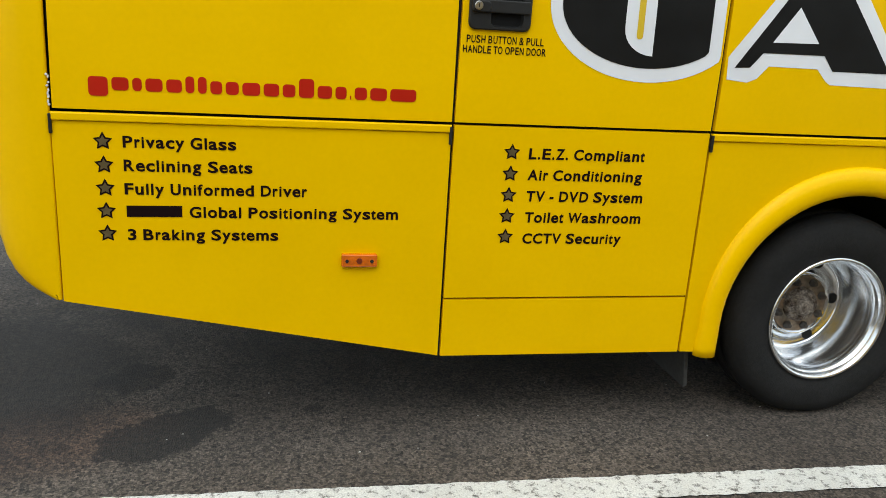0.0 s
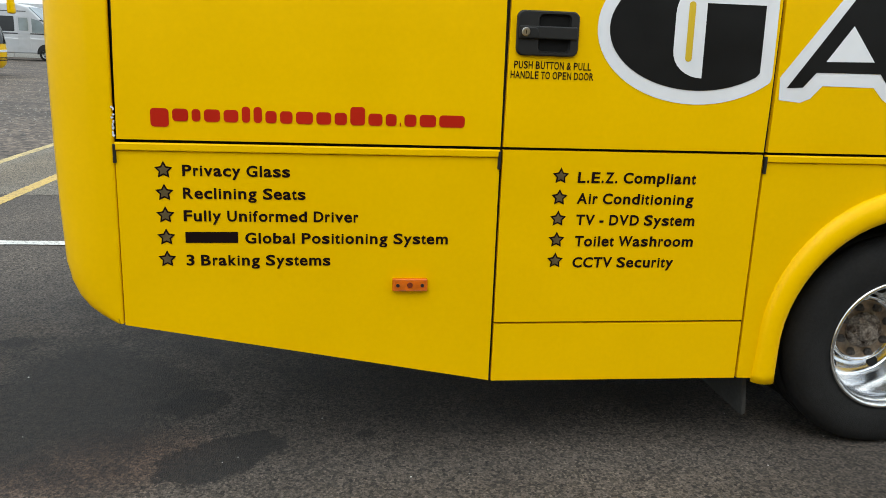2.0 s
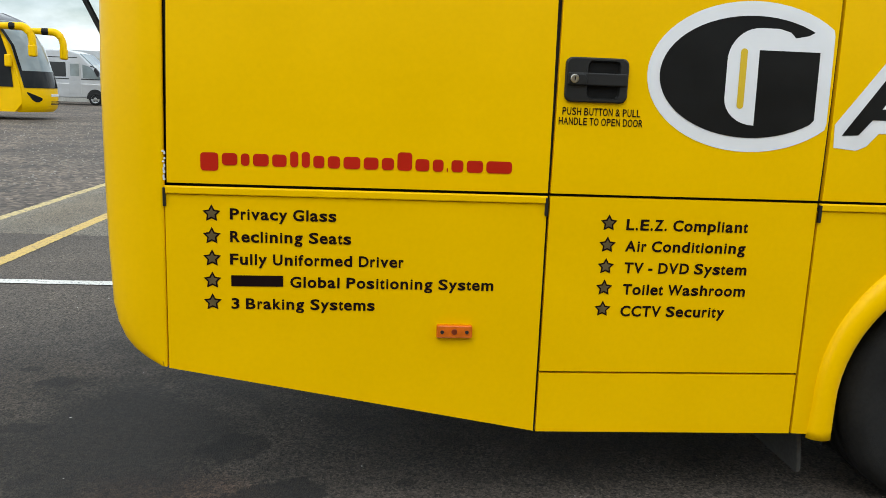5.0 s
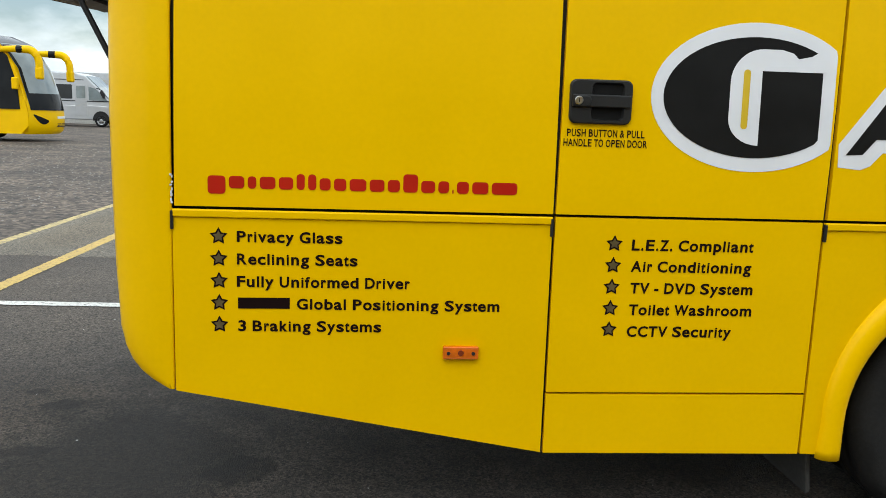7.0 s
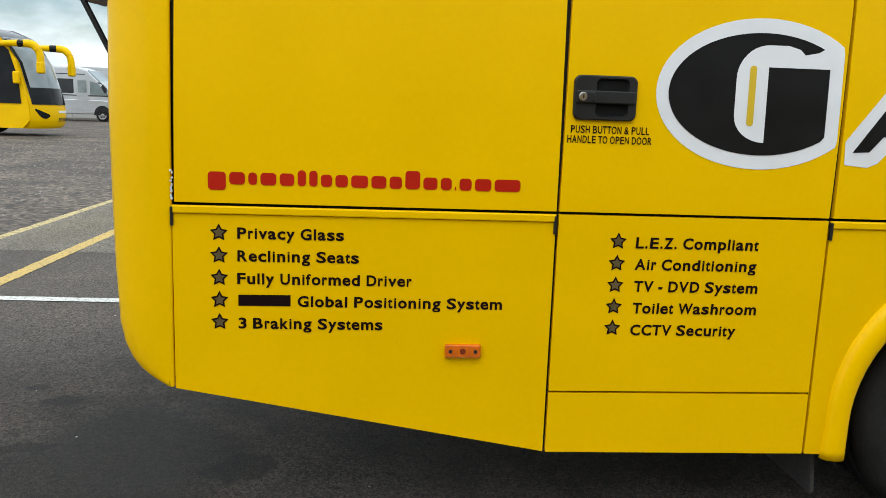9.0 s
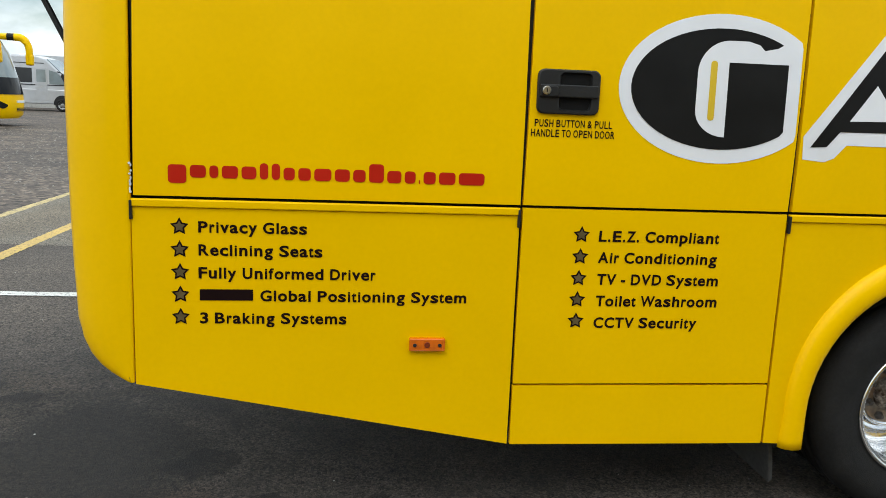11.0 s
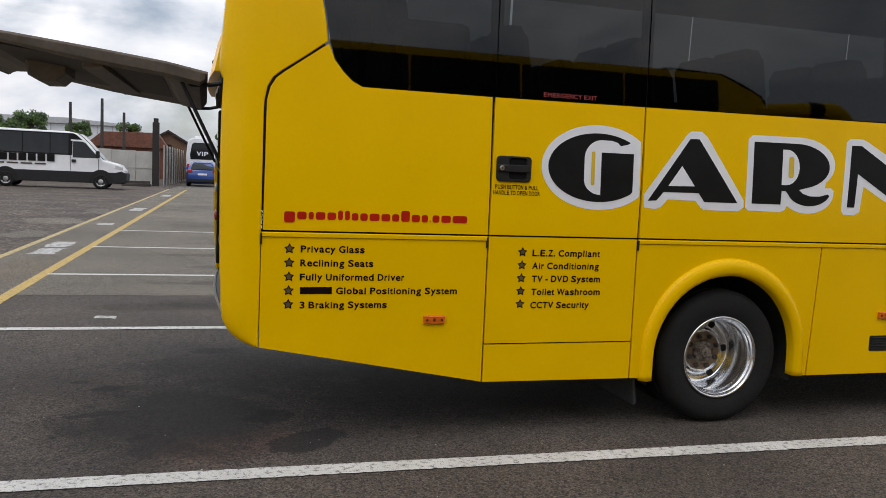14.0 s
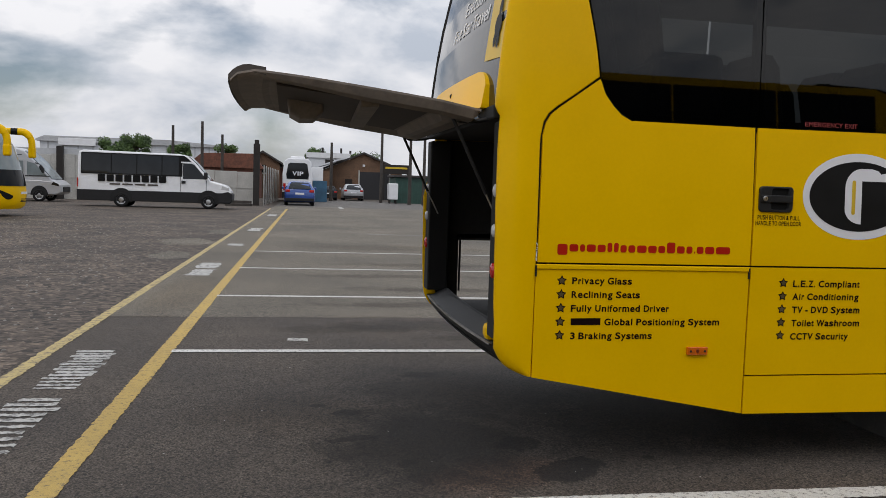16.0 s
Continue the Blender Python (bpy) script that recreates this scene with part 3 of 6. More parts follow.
# loose chips and gravel
def stones(name, count, x0, x1, y0, y1, s0, s1, mat, seed, label):
    rnd = random.Random(seed)
    vs, fs = [], []
    for _ in range(count):
        x, y, s = rnd.uniform(x0, x1), y0 + (y1 - y0) * rnd.random() ** 1.5, rnd.uniform(s0, s1)
        a, k = rnd.uniform(0, 6.28), len(vs)
        for i in range(4):
            vs.append((x + s * rnd.uniform(0.6, 1.2) * math.cos(a + i * 1.57), y + s * rnd.uniform(0.6, 1.2) * math.sin(a + i * 1.57), 0.003))
        vs.append((x + s * rnd.uniform(-0.3, 0.3), y + s * rnd.uniform(-0.3, 0.3), s * rnd.uniform(0.5, 0.9)))
        fs += [(k, k + 1, k + 4), (k + 1, k + 2, k + 4), (k + 2, k + 3, k + 4), (k + 3, k, k + 4)]
    me = bpy.data.meshes.new(name)
    me.from_pydata(vs, [], fs)
    me.materials.append(mat)
    return tagged(new(name, me), label, "stones", kind="stuff")


stones("loose_gravel", 9000, -17, -3.45, -2, 26, 0.008, 0.028, STONE, 2, "loose brown-grey gravel stones in the yard")
stones("stone_chips", 130, -2.2, 5, -1.5, 4, 0.003, 0.007, CHIP, 6, "small pale stone chips on asphalt")
stones("dark_grit", 500, -2.2, 5, -1.6, 4, 0.003, 0.008, ASPHALT, 9, "dark loose grit on asphalt")

# ---- the coach ----
W = 2.40                         # its width
BELT = 1.118
coach = thing("coach", (0, 0, 0), "glossy yellow midi coach with raised boot lid and dark privacy glass", "coach")


def sill(x):
    return 1.861 + 0.006 * (x - 0.5)


REAR = 0.043
J1, J2, J3, NOSE = 1.248, 2.155, 3.437, 9.1
G = 0.0048                       # half a panel gap
WIN_EDGE = [(0.535, 1.868), (0.487, 1.895), (0.443, 1.937), (0.398, 1.995), (0.367, 2.080), (0.345, 2.24), (0.292, 2.48), (0.238, 2.706), (0.180, 2.95)]

# dark shell behind the panels
bm = bmesh.new()
box(0.12, 1.20, 0.03, 0.06, 0.62, 1.13, bm=bm)
box(1.20, 2.24, 0.03, 0.06, 0.40, 1.13, bm=bm)
box(3.36, 6.72, 0.03, 0.06, 0.40, 1.13, bm=bm)
box(7.88, NOSE - 0.1, 0.03, 0.06, 0.40, 1.13, bm=bm)
box(2.24, 3.36, 0.03, 0.06, 0.98, 1.13, bm=bm)
box(0.12, NOSE - 0.1, W - 0.09, W - 0.03, 1.10, 1.13, bm=bm)
box(1.15, 2.2, 0.03, W - 0.03, 0.36, 0.42, bm=bm)
box(3.45, NOSE - 0.1, 0.03, W - 0.03, 0.36, 0.42, bm=bm)
box(0.12, 1.15, 0.06, W - 0.06, 0.565, 0.60, bm=bm)
box(1.10, 1.15, 0.03, W - 0.03, 0.40, 1.75, bm=bm)
part("chassis", bm, UNDERSIDE, coach, "black dirty underside and frame")
bm = bmesh.new()
for x0, x1 in ((0.05, 1.2), (1.2, 2.15), (2.15, 4.0), (4.0, NOSE - 0.1)):
    for i in range(8):
        z0, z1 = 1.12 + i * 0.092, 1.12 + (i + 1) * 0.092
        y = lean(z0) + 0.022
        box(x0, x1, y, y + 0.02, z0, z1, bm=bm)
for i in range(6):
    z0 = 1.83 + 0.052 * i
    box(0.03, 0.345, lean(z0) + 0.022, lean(z0) + 0.04, z0, z0 + 0.052, bm=bm)
part("inner_skin", bm, RECESS, coach)

# lower panels
flap = part("rear_flap", skin([(REAR + G, 0.526), (J1 - G, 0.313), (J1 - G, 1.0872), (REAR + G, 1.0872)]), YELLOW, coach, "yellow side flap with slanted lower edge")
part("door_panel", skin([(J1 + G, 0.5255), (J2 - G, 0.5255), (J2 - G, BELT - G), (J1 + G, BELT - G)]), YELLOW, coach)
part("kick_panel", skin([(J1 + G, 0.311), (J2 - G, 0.305), (J2 - G, 0.5175), (J1 + G, 0.5175)]), YELLOW, coach)
AX, AZ = 2.790, 0.405            # the rear axle
arch_cut = arc(2.786, 0.43, 0.53, 0.53, 180, 0, 28)
part("arch_panel", skin([(J2 + G, 0.305), (AX - 0.52, 0.30)] + arch_cut + [(AX + 0.54, 0.29), (3.393 - G, 0.285), (3.437 - G, 1.0872), (J2 + G, 1.0872)]),
     YELLOW, coach)
part("flap_panel", skin([(3.393 + G, 0.285), (5.6, 0.285), (5.6, 1.0872), (3.437 + G, 1.0872)]), YELLOW, coach)
part("flap_panel", skin([(5.61, 0.285), (6.75, 0.285), (6.75, 1.0872), (5.61, 1.0872)]), YELLOW, coach)
part("flap_panel", skin([(7.85, 0.285), (NOSE, 0.285), (NOSE, 1.0872), (7.85, 1.0872)]), YELLOW, coach)
part("front_arch_panel", skin([(6.76, 0.285), (6.8, 0.285)] + arc(7.3, 0.43, 0.5, 0.5, 180, 0, 20) + [(7.84, 0.285), (7.84, 1.0872), (6.76, 1.0872)]), YELLOW, coach)

# drip rails over the hinged flaps, with black hinge ends
for x0, x1 in ((REAR + G, J1 - G), (J2 + G, NOSE)):
    bm = prism([(x0, 1.0887), (x1, 1.0887), (x1, BELT - G), (x0, BELT - G)], -0.007, 0.014, 0.004)
    part("drip_rail", bm, YELLOW, coach)
for x in (REAR + 0.004, J1 - 0.007, J2 + 0.006):
    part("hinge_end", box(x - 0.0045, x + 0.0045, -0.008, 0.006, 1.05, 1.108, 0.002), PLASTIC, coach, "black hinge end")

# upper panels
part("quarter_panel", skin([(REAR + 0.007 + G, BELT + G), (J1 - G, BELT + G), (J1 - G, sill(J1) - 0.006), (0.537, 1.862), (0.483, 1.889), (0.438, 1.932), (0.392, 1.990),
                            (0.362, 2.067), (0.243, 1.981), (0.143, 1.909), (0.105, 1.877), (0.078, 1.832), (0.062, 1.765)]), YELLOW, coach)
part("emergency_door_panel", skin([(J1 + G, BELT + G), (J2 - G, BELT + G), (J2 + 0.012 - G, sill(J2) - 0.006), (J1 + G + 0.008, sill(J1) - 0.006)]), YELLOW, coach)
xs = [J2 + 0.006, 3.9, 5.6, 7.3, NOSE]
for a, b in zip(xs, xs[1:]):
    part("side_panel", skin([(a + (G if a < 2.5 else 0.0), BELT + G), (b, BELT + G), (b, sill(b) - 0.006), (a + 0.012 if a < 2.5 else a, sill(a) - 0.006)]), YELLOW, coach)

# side glass
part("side_window", skin(WIN_EDGE[:1] + [(J1 + 0.012, sill(J1)), (1.268, 2.95)] + WIN_EDGE[::-1][:-1], depth=0.006, edge=0.002), PRIVACY, coach, "dark tinted rear side window")
part("emergency_window", skin([(J1 + 0.016, sill(J1)), (J2 + 0.012, sill(J2)), (2.180, 2.72), (1.276, 2.715)], depth=0.006, edge=0.002), PRIVACY, coach, "dark tinted emergency door window")
part("window_header", skin([(1.276, 2.735), (2.180, 2.74), (2.180, 2.95), (1.276, 2.95)], depth=0.006, edge=0.002), BLACK, coach)
xs = [J2 + 0.022, 3.9, 5.6, 7.3, NOSE - 0.05]
for a, b in zip(xs, xs[1:]):
    part("side_window", skin([(a, sill(a)), (b - 0.006, sill(b)), (b - 0.006 , 2.95), (a + (0.012 if a < 3 else 0), 2.95)], depth=0.006, edge=0.002), PRIVACY, coach, "dark tinted side window")
for x, d in ((J1 + 0.016, 0.01), (J2 + 0.019, 0.01), (3.897, 0), (5.597, 0), (7.297, 0)):
    bm = bmesh.new()
    for i in range(9):
        z0 = 1.87 + i * 0.12
        xa = x + d * i / 9
        box(xa - 0.03, xa + 0.03, lean(z0) + 0.012 + 0.008 * i / 9, lean(z0) + 0.05, z0, z0 + 0.125, bm=bm)
    part("window_pillar", bm, BLACK, coach)
bm = bmesh.new()
for i in range(14):
    x = 0.55 + i * 0.6
    box(x, x + 0.6, lean(1.9) + 0.010, lean(1.9) + 0.03, sill(x) - 0.03, sill(x) + 0.035, bm=bm)
part("window_border", bm, BLACK, coach)

# far side
far = bmesh.new()
for x0, x1, z0, z1 in ((REAR, 0.11, 0.53, 1.1), (0.11, 1.05, 1.08, 1.12), (1.05, 2.15, 0.31, 1.12), (3.4, 6.7, 0.285, 1.12), (7.9, NOSE, 0.285, 1.12), (2.15, 3.4, 0.95, 1.12), (6.7, 7.9, 0.95, 1.12)):
    box(x0, x1, W - 0.02, W, z0, z1, bm=far)
for i in range(6):
    z0, z1 = 1.12 + i * 0.125, 1.12 + (i + 1) * 0.125
    box(REAR, NOSE, W - lean(z0) - 0.02, W - lean(z0), z0, z1, bm=far)
part("far_side_panel", far, YELLOW, coach)
for a, b in ((0.45, 1.28), (1.30, 2.18), (2.20, 3.9), (3.91, 5.6), (5.61, 7.3), (7.31, NOSE - 0.05)):
    bm = skin([(a, 1.88), (b, 1.88), (b, 2.95), (a, 2.95)], depth=0.006, edge=0.002)
    for v in bm.verts:
        v.co.y = W - v.co.y
    part("side_window", bm, PRIVACY, coach, "dark tinted side window")

# rounded rear corners
XR = [(0.53, 0.005), (0.540, -0.024), (0.555, -0.055), (0.577, -0.084), (0.61, -0.110), (0.658, -0.134), (0.72, -0.153), (0.80, -0.165), (0.90, -0.172), (1.1, -0.176),
      (1.418, -0.180), (1.7, -0.177), (1.97, -0.165), (2.2, -0.147), (2.43, -0.120), (2.7, -0.075), (2.95, -0.02)]


def lerp(table, z):
    for (z0, v0), (z1, v1) in zip(table, table[1:]):
        if z <= z1:
            return v0 + (v1 - v0) * max(0.0, (z - z0)) / (z1 - z0)
    return table[-1][1]


XB = [(0.5, REAR), (1.7, REAR + 0.004), (1.765, 0.050), (1.835, 0.064), (1.882, 0.092), (1.916, 0.132), (1.988, 0.235), (2.080, 0.359), (2.24, 0.337), (2.48, 0.284), (2.706, 0.230), (2.95, 0.172)]
LEVELS = sorted({z for z, _ in XR} | {1.25, 1.55, 1.765, 1.80, 1.835, 1.86, 1.882, 1.90, 1.916, 1.95, 1.988, 2.04, 2.080, 2.15, 2.3, 2.6, 2.85})


RY = [(0.5, 0.10), (0.62, 0.10), (0.82, 0.16), (1.82, 0.16), (1.94, 0.105), (2.15, 0.09), (2.45, 0.07), (2.95, 0.06)]


def corner(flip):
    bm = bmesh.new()
    rows = []
    for z in LEVELS:
        xr, xb, y = lerp(XR, z), lerp(XB, z), lean(z)
        if flip:
            xr += 0.07 * min(1.0, max(0.0, (z - 1.45) / 0.25))
        r = min(0.17, (xb - xr) * 0.78)
        shut = min(1.0, max(0.0, (z - 0.66) / 0.08)) * min(1.0, max(0.0, (1.93 - z) / 0.07))
        last = 90 - 30 * (1.0 if flip and z > 1.0 else shut)
        row = [(xb, y + 0.016), (xb, y + 0.003), (xb - 0.004, y), (xb - 0.012, y)]
        row += [(xb - 0.012 - (xb - 0.012 - xr - r) * k / 4, y) for k in range(1, 4)]
        ry = lerp(RY, z)
        row += [(xr + r - r * math.sin(radians(last * k / 10)), y + ry * (1 - math.cos(radians(last * k / 10)))) for k in range(11)]
        px, py = row[-1]
        row += [(px + 0.004, py + 0.006), (px + 0.03, py + 0.012), (px + 0.09, py + 0.014)]
        rows.append([bm.verts.new((px, W - py if flip else py, z)) for px, py in row])
    for a, b in zip(rows, rows[1:]):
        for i in range(len(a) - 1):
            bm.faces.new((a[i], a[i + 1], b[i + 1], b[i]))
    return bm


part("rear_corner", corner(False), YELLOW, coach, "rounded yellow rear corner", smooth=True)
part("rear_corner", corner(True), YELLOW, coach, "rounded yellow rear corner", smooth=True)

# lamps down the rear pillars
for flip in (False, True):
    for z, mat, name, r in ((1.48, CLEAR_LENS, "reversing_lamp", 0.036), (1.27, CLEAR_LENS, "indicator_lamp", 0.036), (1.06, RED_LENS, "tail_lamp", 0.042)):
        y = 0.16
        bm = bmesh.new()
        bmesh.ops.create_uvsphere(bm, u_segments=20, v_segments=10, radius=1.0)
        for v in bm.verts:
            v.co = Vector((-0.137 + v.co.x * 0.018, (W - y if flip else y) + v.co.y * r, z + v.co.z * r))
        part(name, bm, mat, coach, "round lamp on the rear pillar", smooth=True)
    y0, y1 = (W - 0.255, W - 0.102) if flip else (0.102, 0.255)
    part("pillar_lining", box(-0.136, 0.02, y0, y1, 0.70, 1.84, 0.012), RECESS, coach, "black lining of the boot opening")

# back: sill, hood, back window, roof
def bowed(z0, z1, y0, y1, x_of, thick, n=24, m=8, top=None, bow=0.045):
    """A sheet across the back that bows outwards."""
    bm = bmesh.new()
    rows = []
    for j in range(m + 1):
        row = []
        for i in range(n + 1):
            u = i / n
            y = y0 + (y1 - y0) * u
            zt = z1 if top is None else top(u)
            z = z0 + (zt - z0) * j / m
            row.append(bm.verts.new((x_of(z) - bow * (1 - (2 * u - 1) ** 2), y, z)))
        rows.append(row)
    for a, b in zip(rows, rows[1:]):
        for i in range(n):
            bm.faces.new((a[i], a[i + 1], b[i + 1], b[i]))
    r = bmesh.ops.extrude_face_region(bm, geom=bm.faces[:])
    for g in r["geom"]:
        if isinstance(g, bmesh.types.BMVert):
            g.co.x += thick
    return bm


part("boot_sill", bowed(0.585, 0.655, 0.14, W - 0.14, lambda z: lerp(XR, z) + 0.012, 0.08, bow=0.035), PLASTIC, coach, "black rubber-edged sill under the boot", smooth=False)
part("sill_tread", bowed(0.655, 0.715, 0.24, W - 0.24, lambda z: lerp(XR, 0.655) + 0.022 + (z - 0.655) * 1.9, 0.03, bow=0.035), TREAD, coach, "scuffed dark grey tread of the boot sill")
part("sill_edge", bowed(0.650, 0.660, 0.24, W - 0.24, lambda z: lerp(XR, 0.655) + 0.006, 0.012, m=2, bow=0.035), SILL_EDGE, coach, "worn bright edge of the sill")
part("rear_apron", bowed(0.535, 0.60, 0.12, W - 0.12, lambda z: lerp(XR, z) + 0.01, 0.06), PLASTIC, coach)
part("sill_cap", box(-0.135, -0.05, 0.26, 0.37, 0.665, 0.758, 0.03), YELLOW, coach, "yellow rounded end of the boot sill")
HOOD0, HOOD1 = 0.36, W - 0.36


def hood_top(u):
    """The hood's upper edge: level, with wide rounded shoulders."""
    d = 1 - min(1.0, min(u, 1 - u) * (HOOD1 - HOOD0) / 0.28)
    return 1.945 + 0.20 * (1 - d ** 2.6) ** (1 / 2.6)


part("rear_hood", bowed(1.925, 2.145, HOOD0, HOOD1, lambda z: -0.188 + 0.22 * max(0, z - 1.925), 0.05, n=72, bow=0.03, top=hood_top), YELLOW, coach, "yellow hood over the boot opening", smooth=False)
part("boot_header", box(-0.155, -0.02, 0.20, W - 0.20, 1.855, 1.93, 0.01), RECESS, coach, "black header of the boot opening")
part("back_window", bowed(1.88, 2.95, 0.10, W - 0.05, lambda z: lerp(XR, z) + 0.042, 0.006), DARK_GLASS, coach, "dark curved back window with pale lettering")
seal = [(lerp(XR, z) + 0.044, W - 0.05, z) for z in (1.88, 2.1, 2.3, 2.5, 2.7, 2.95)]
part("window_seal", tube(seal, 0.012, 8), RECESS, coach, "black rubber edge of the back window", smooth=True)
part("roof_cap", prism([(-0.02, 2.95), (NOSE, 2.95), (NOSE - 0.1, 3.15), (NOSE - 0.5, 3.22), (0.35, 3.22), (0.06, 3.13)], 0.16, W - 0.16, 0.07, 3), YELLOW, coach)
part("front_mask", box(NOSE, NOSE + 0.08, 0.1, W - 0.1, 0.4, 2.95, 0.04), YELLOW, coach)
part("ceiling_lining", box(0.1, NOSE, 0.2, W - 0.2, 2.90, 2.94), TRIM, coach)
part("cabin_floor", box(1.16, NOSE, 0.06, W - 0.06, 1.24, 1.28), TRIM, coach)


def on_back(u, w):
    """A place on the back window: u metres from the near side, at height w."""
    k = (u - 0.10) / (W - 0.15)
    return Vector((lerp(XR, w) + 0.042 - 0.045 * (1 - (2 * k - 1) ** 2) - 0.004, u, w))


lettering("Five Star Travel", "back_lettering", WHITE_VINYL, coach, 1.50, 0.60, 2.445, 0.085, bold=0.005, slant=-0.2, place=on_back, label="pale words Five Star Travel")
lettering("Executive", "back_lettering", WHITE_VINYL, coach, 1.25, 0.66, 2.575, 0.085, bold=0.005, slant=-0.2, place=on_back, label="pale word Executive")
bm = bmesh.new()
bm.faces.new([bm.verts.new(on_back(u, w) + Vector((-0.001, 0, 0))) for u, w in ((0.12, 2.175), (0.52, 2.195), (0.52, 2.55), (0.12, 2.55))])
part("school_sign", bm, YELLOW_VINYL, coach, "yellow square sign with a dark emblem")
bm = bmesh.new()
for u0, u1, w0, w1 in ((0.315, 0.365, 2.42, 2.51), (0.29, 0.40, 2.30, 2.43), (0.30, 0.345, 2.24, 2.33), (0.355, 0.40, 2.25, 2.33)):
    bm.faces.new([bm.verts.new(on_back(u, w) + Vector((-0.004, 0, 0))) for u, w in arc((u0 + u1) / 2, (w0 + w1) / 2, (u1 - u0) / 2, (w1 - w0) / 2, 0, 342, 19)])
part("sign_emblem", bm, BLACK, coach)
bm = bmesh.new()
bmesh.ops.create_uvsphere(bm, u_segments=14, v_segments=8, radius=0.019)
bmesh.ops.translate(bm, verts=bm.verts[:], vec=(-0.176, 1.2, 2.07))
part("hood_badge", bm, PLASTIC, coach, "small dark oval badge")

# boot
part("boot_floor", box(-0.03, 1.12, 0.16, W - 0.16, 0.585, 0.605), BOOT_LINING, coach, "black carpeted boot lining")
part("boot_end_wall", box(1.09, 1.12, 0.10, W - 0.10, 0.64, 1.86), BOOT_LINING, coach, "black carpeted boot lining")
part("boot_side_wall", box(-0.01, 1.12, 0.07, 0.09, 0.64, 1.86), BOOT_LINING, coach, "black carpeted boot lining")
part("boot_side_wall", box(-0.08, 0.135, W - 0.09, W - 0.07, 0.60, 1.86), BOOT_LINING, coach, "black carpeted boot lining")
part("boot_side_wall", box(0.135, 1.12, W - 0.09, W - 0.07, 1.08, 1.86), BOOT_LINING, coach, "black carpeted boot lining")
part("boot_ceiling", box(-0.02, 1.12, 0.12, W - 0.12, 1.86, 1.90), BOOT_LINING, coach, "black carpeted boot lining")
part("boot_strap", box(0.137, 0.15, W - 0.12, W - 0.10, 0.68, 1.10), BOOT_LINING, coach, "black carpeted boot lining")

lid = part("boot_lid", bmesh.new(), YELLOW, coach, "raised boot lid, yellow outside and grey inside")
LID = [(-0.22, 1.900), (-0.42, 1.938), (-0.72, 1.975), (-1.05, 2.012), (-1.30, 2.040), (-1.39, 2.051), (-1.425, 2.050), (-1.455, 2.039), (-1.480, 2.022), (-1.50, 2.000)]


def narrowed(x, y):
    """The lid tapers towards its free edge."""
    return W / 2 + (y - W / 2) * (1 - 0.13 * max(0.0, (-1.05 - x) / 0.45) ** 1.6)


def lid_strip(y0, y1, top, bottom, inset=0.0, pts=LID):
    bm = bmesh.new()
    rows = []
    for k in range(13):
        y = y0 + (y1 - y0) * k / 12
        bow = 0.03 * (1 - (2 * (y / W) - 1) ** 2)
        up = [bm.verts.new((x - (bow if x < -1.2 else 0) + (inset if x < -1.2 else -inset if x > -0.3 else 0), narrowed(x, y), z + top)) for x, z in pts]
        dn = [bm.verts.new((x - (bow if x < -1.2 else 0) + (inset if x < -1.2 else -inset if x > -0.3 else 0), narrowed(x, y), z + bottom)) for x, z in pts]
        rows.append(up + dn[::-1])
    for a, b in zip(rows, rows[1:]):
        for i in range(len(a)):
            j = (i + 1) % len(a)
            bm.faces.new((a[i], a[j], b[j], b[i]))
    bm.faces.new(rows[0])
    bm.faces.new(rows[-1])
    return bm


bm = lid_strip(0.34, W - 0.34, 0.006, 0.001, 0.0, [q for q in LID if q[0] > -1.42])
bm.to_mesh(lid.data)
bm.free()
def lid_z(x):
    t = sorted(LID)
    for (x0, z0), (x1, z1) in zip(t, t[1:]):
        if x <= x1:
            return z0 + (z1 - z0) * max(0.0, x - x0) / (x1 - x0)
    return t[-1][1]


# moulded lining: a broad rim that slopes in to a sunk field
bm = bmesh.new()
U = [0.0, 0.012, 0.03, 0.10, 0.13, 0.16, 0.24, 0.30, 0.4, 0.5, 0.6, 0.7, 0.76, 0.84, 0.87, 0.90, 0.97, 0.988, 1.0]
rows = []
for u in U:
    x = -1.50 + 1.28 * u
    row = []
    for v in U:
        y = 0.205 + (W - 0.41) * v
        d = min(u * 1.28, (1 - u) * 1.28, v * 2.0, (1 - v) * 2.0)
        deep = 0.25 + 0.75 * min(1.0, u / 0.55)
        drop = 0.012 + deep * (0.050 * min(1.0, d / 0.03) + 0.030 * d / 0.16 if d < 0.16 else 0.080 - 0.050 * min(1.0, (d - 0.16) / 0.04))
        row.append(bm.verts.new((x - 0.03 * (1 - (2 * v - 1) ** 2) * (1 - u), narrowed(x, y), lid_z(x) - drop)))
    rows.append(row)
for r0, r1 in zip(rows, rows[1:]):
    for i in range(len(U) - 1):
        bm.faces.new((r0[i], r0[i + 1], r1[i + 1], r1[i]))
r = bmesh.ops.extrude_face_region(bm, geom=bm.faces[:])
for g in r["geom"]:
    if isinstance(g, bmesh.types.BMVert):
        g.co.z = lid_z(g.co.x) - 0.001
part("lid_inner_panel", bm, LID_INNER, lid, "grey-brown moulded inner panel of the lid")
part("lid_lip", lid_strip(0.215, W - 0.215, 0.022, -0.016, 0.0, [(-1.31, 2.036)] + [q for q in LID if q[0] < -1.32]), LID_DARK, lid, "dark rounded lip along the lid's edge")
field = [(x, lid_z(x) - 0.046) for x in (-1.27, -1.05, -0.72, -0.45)]
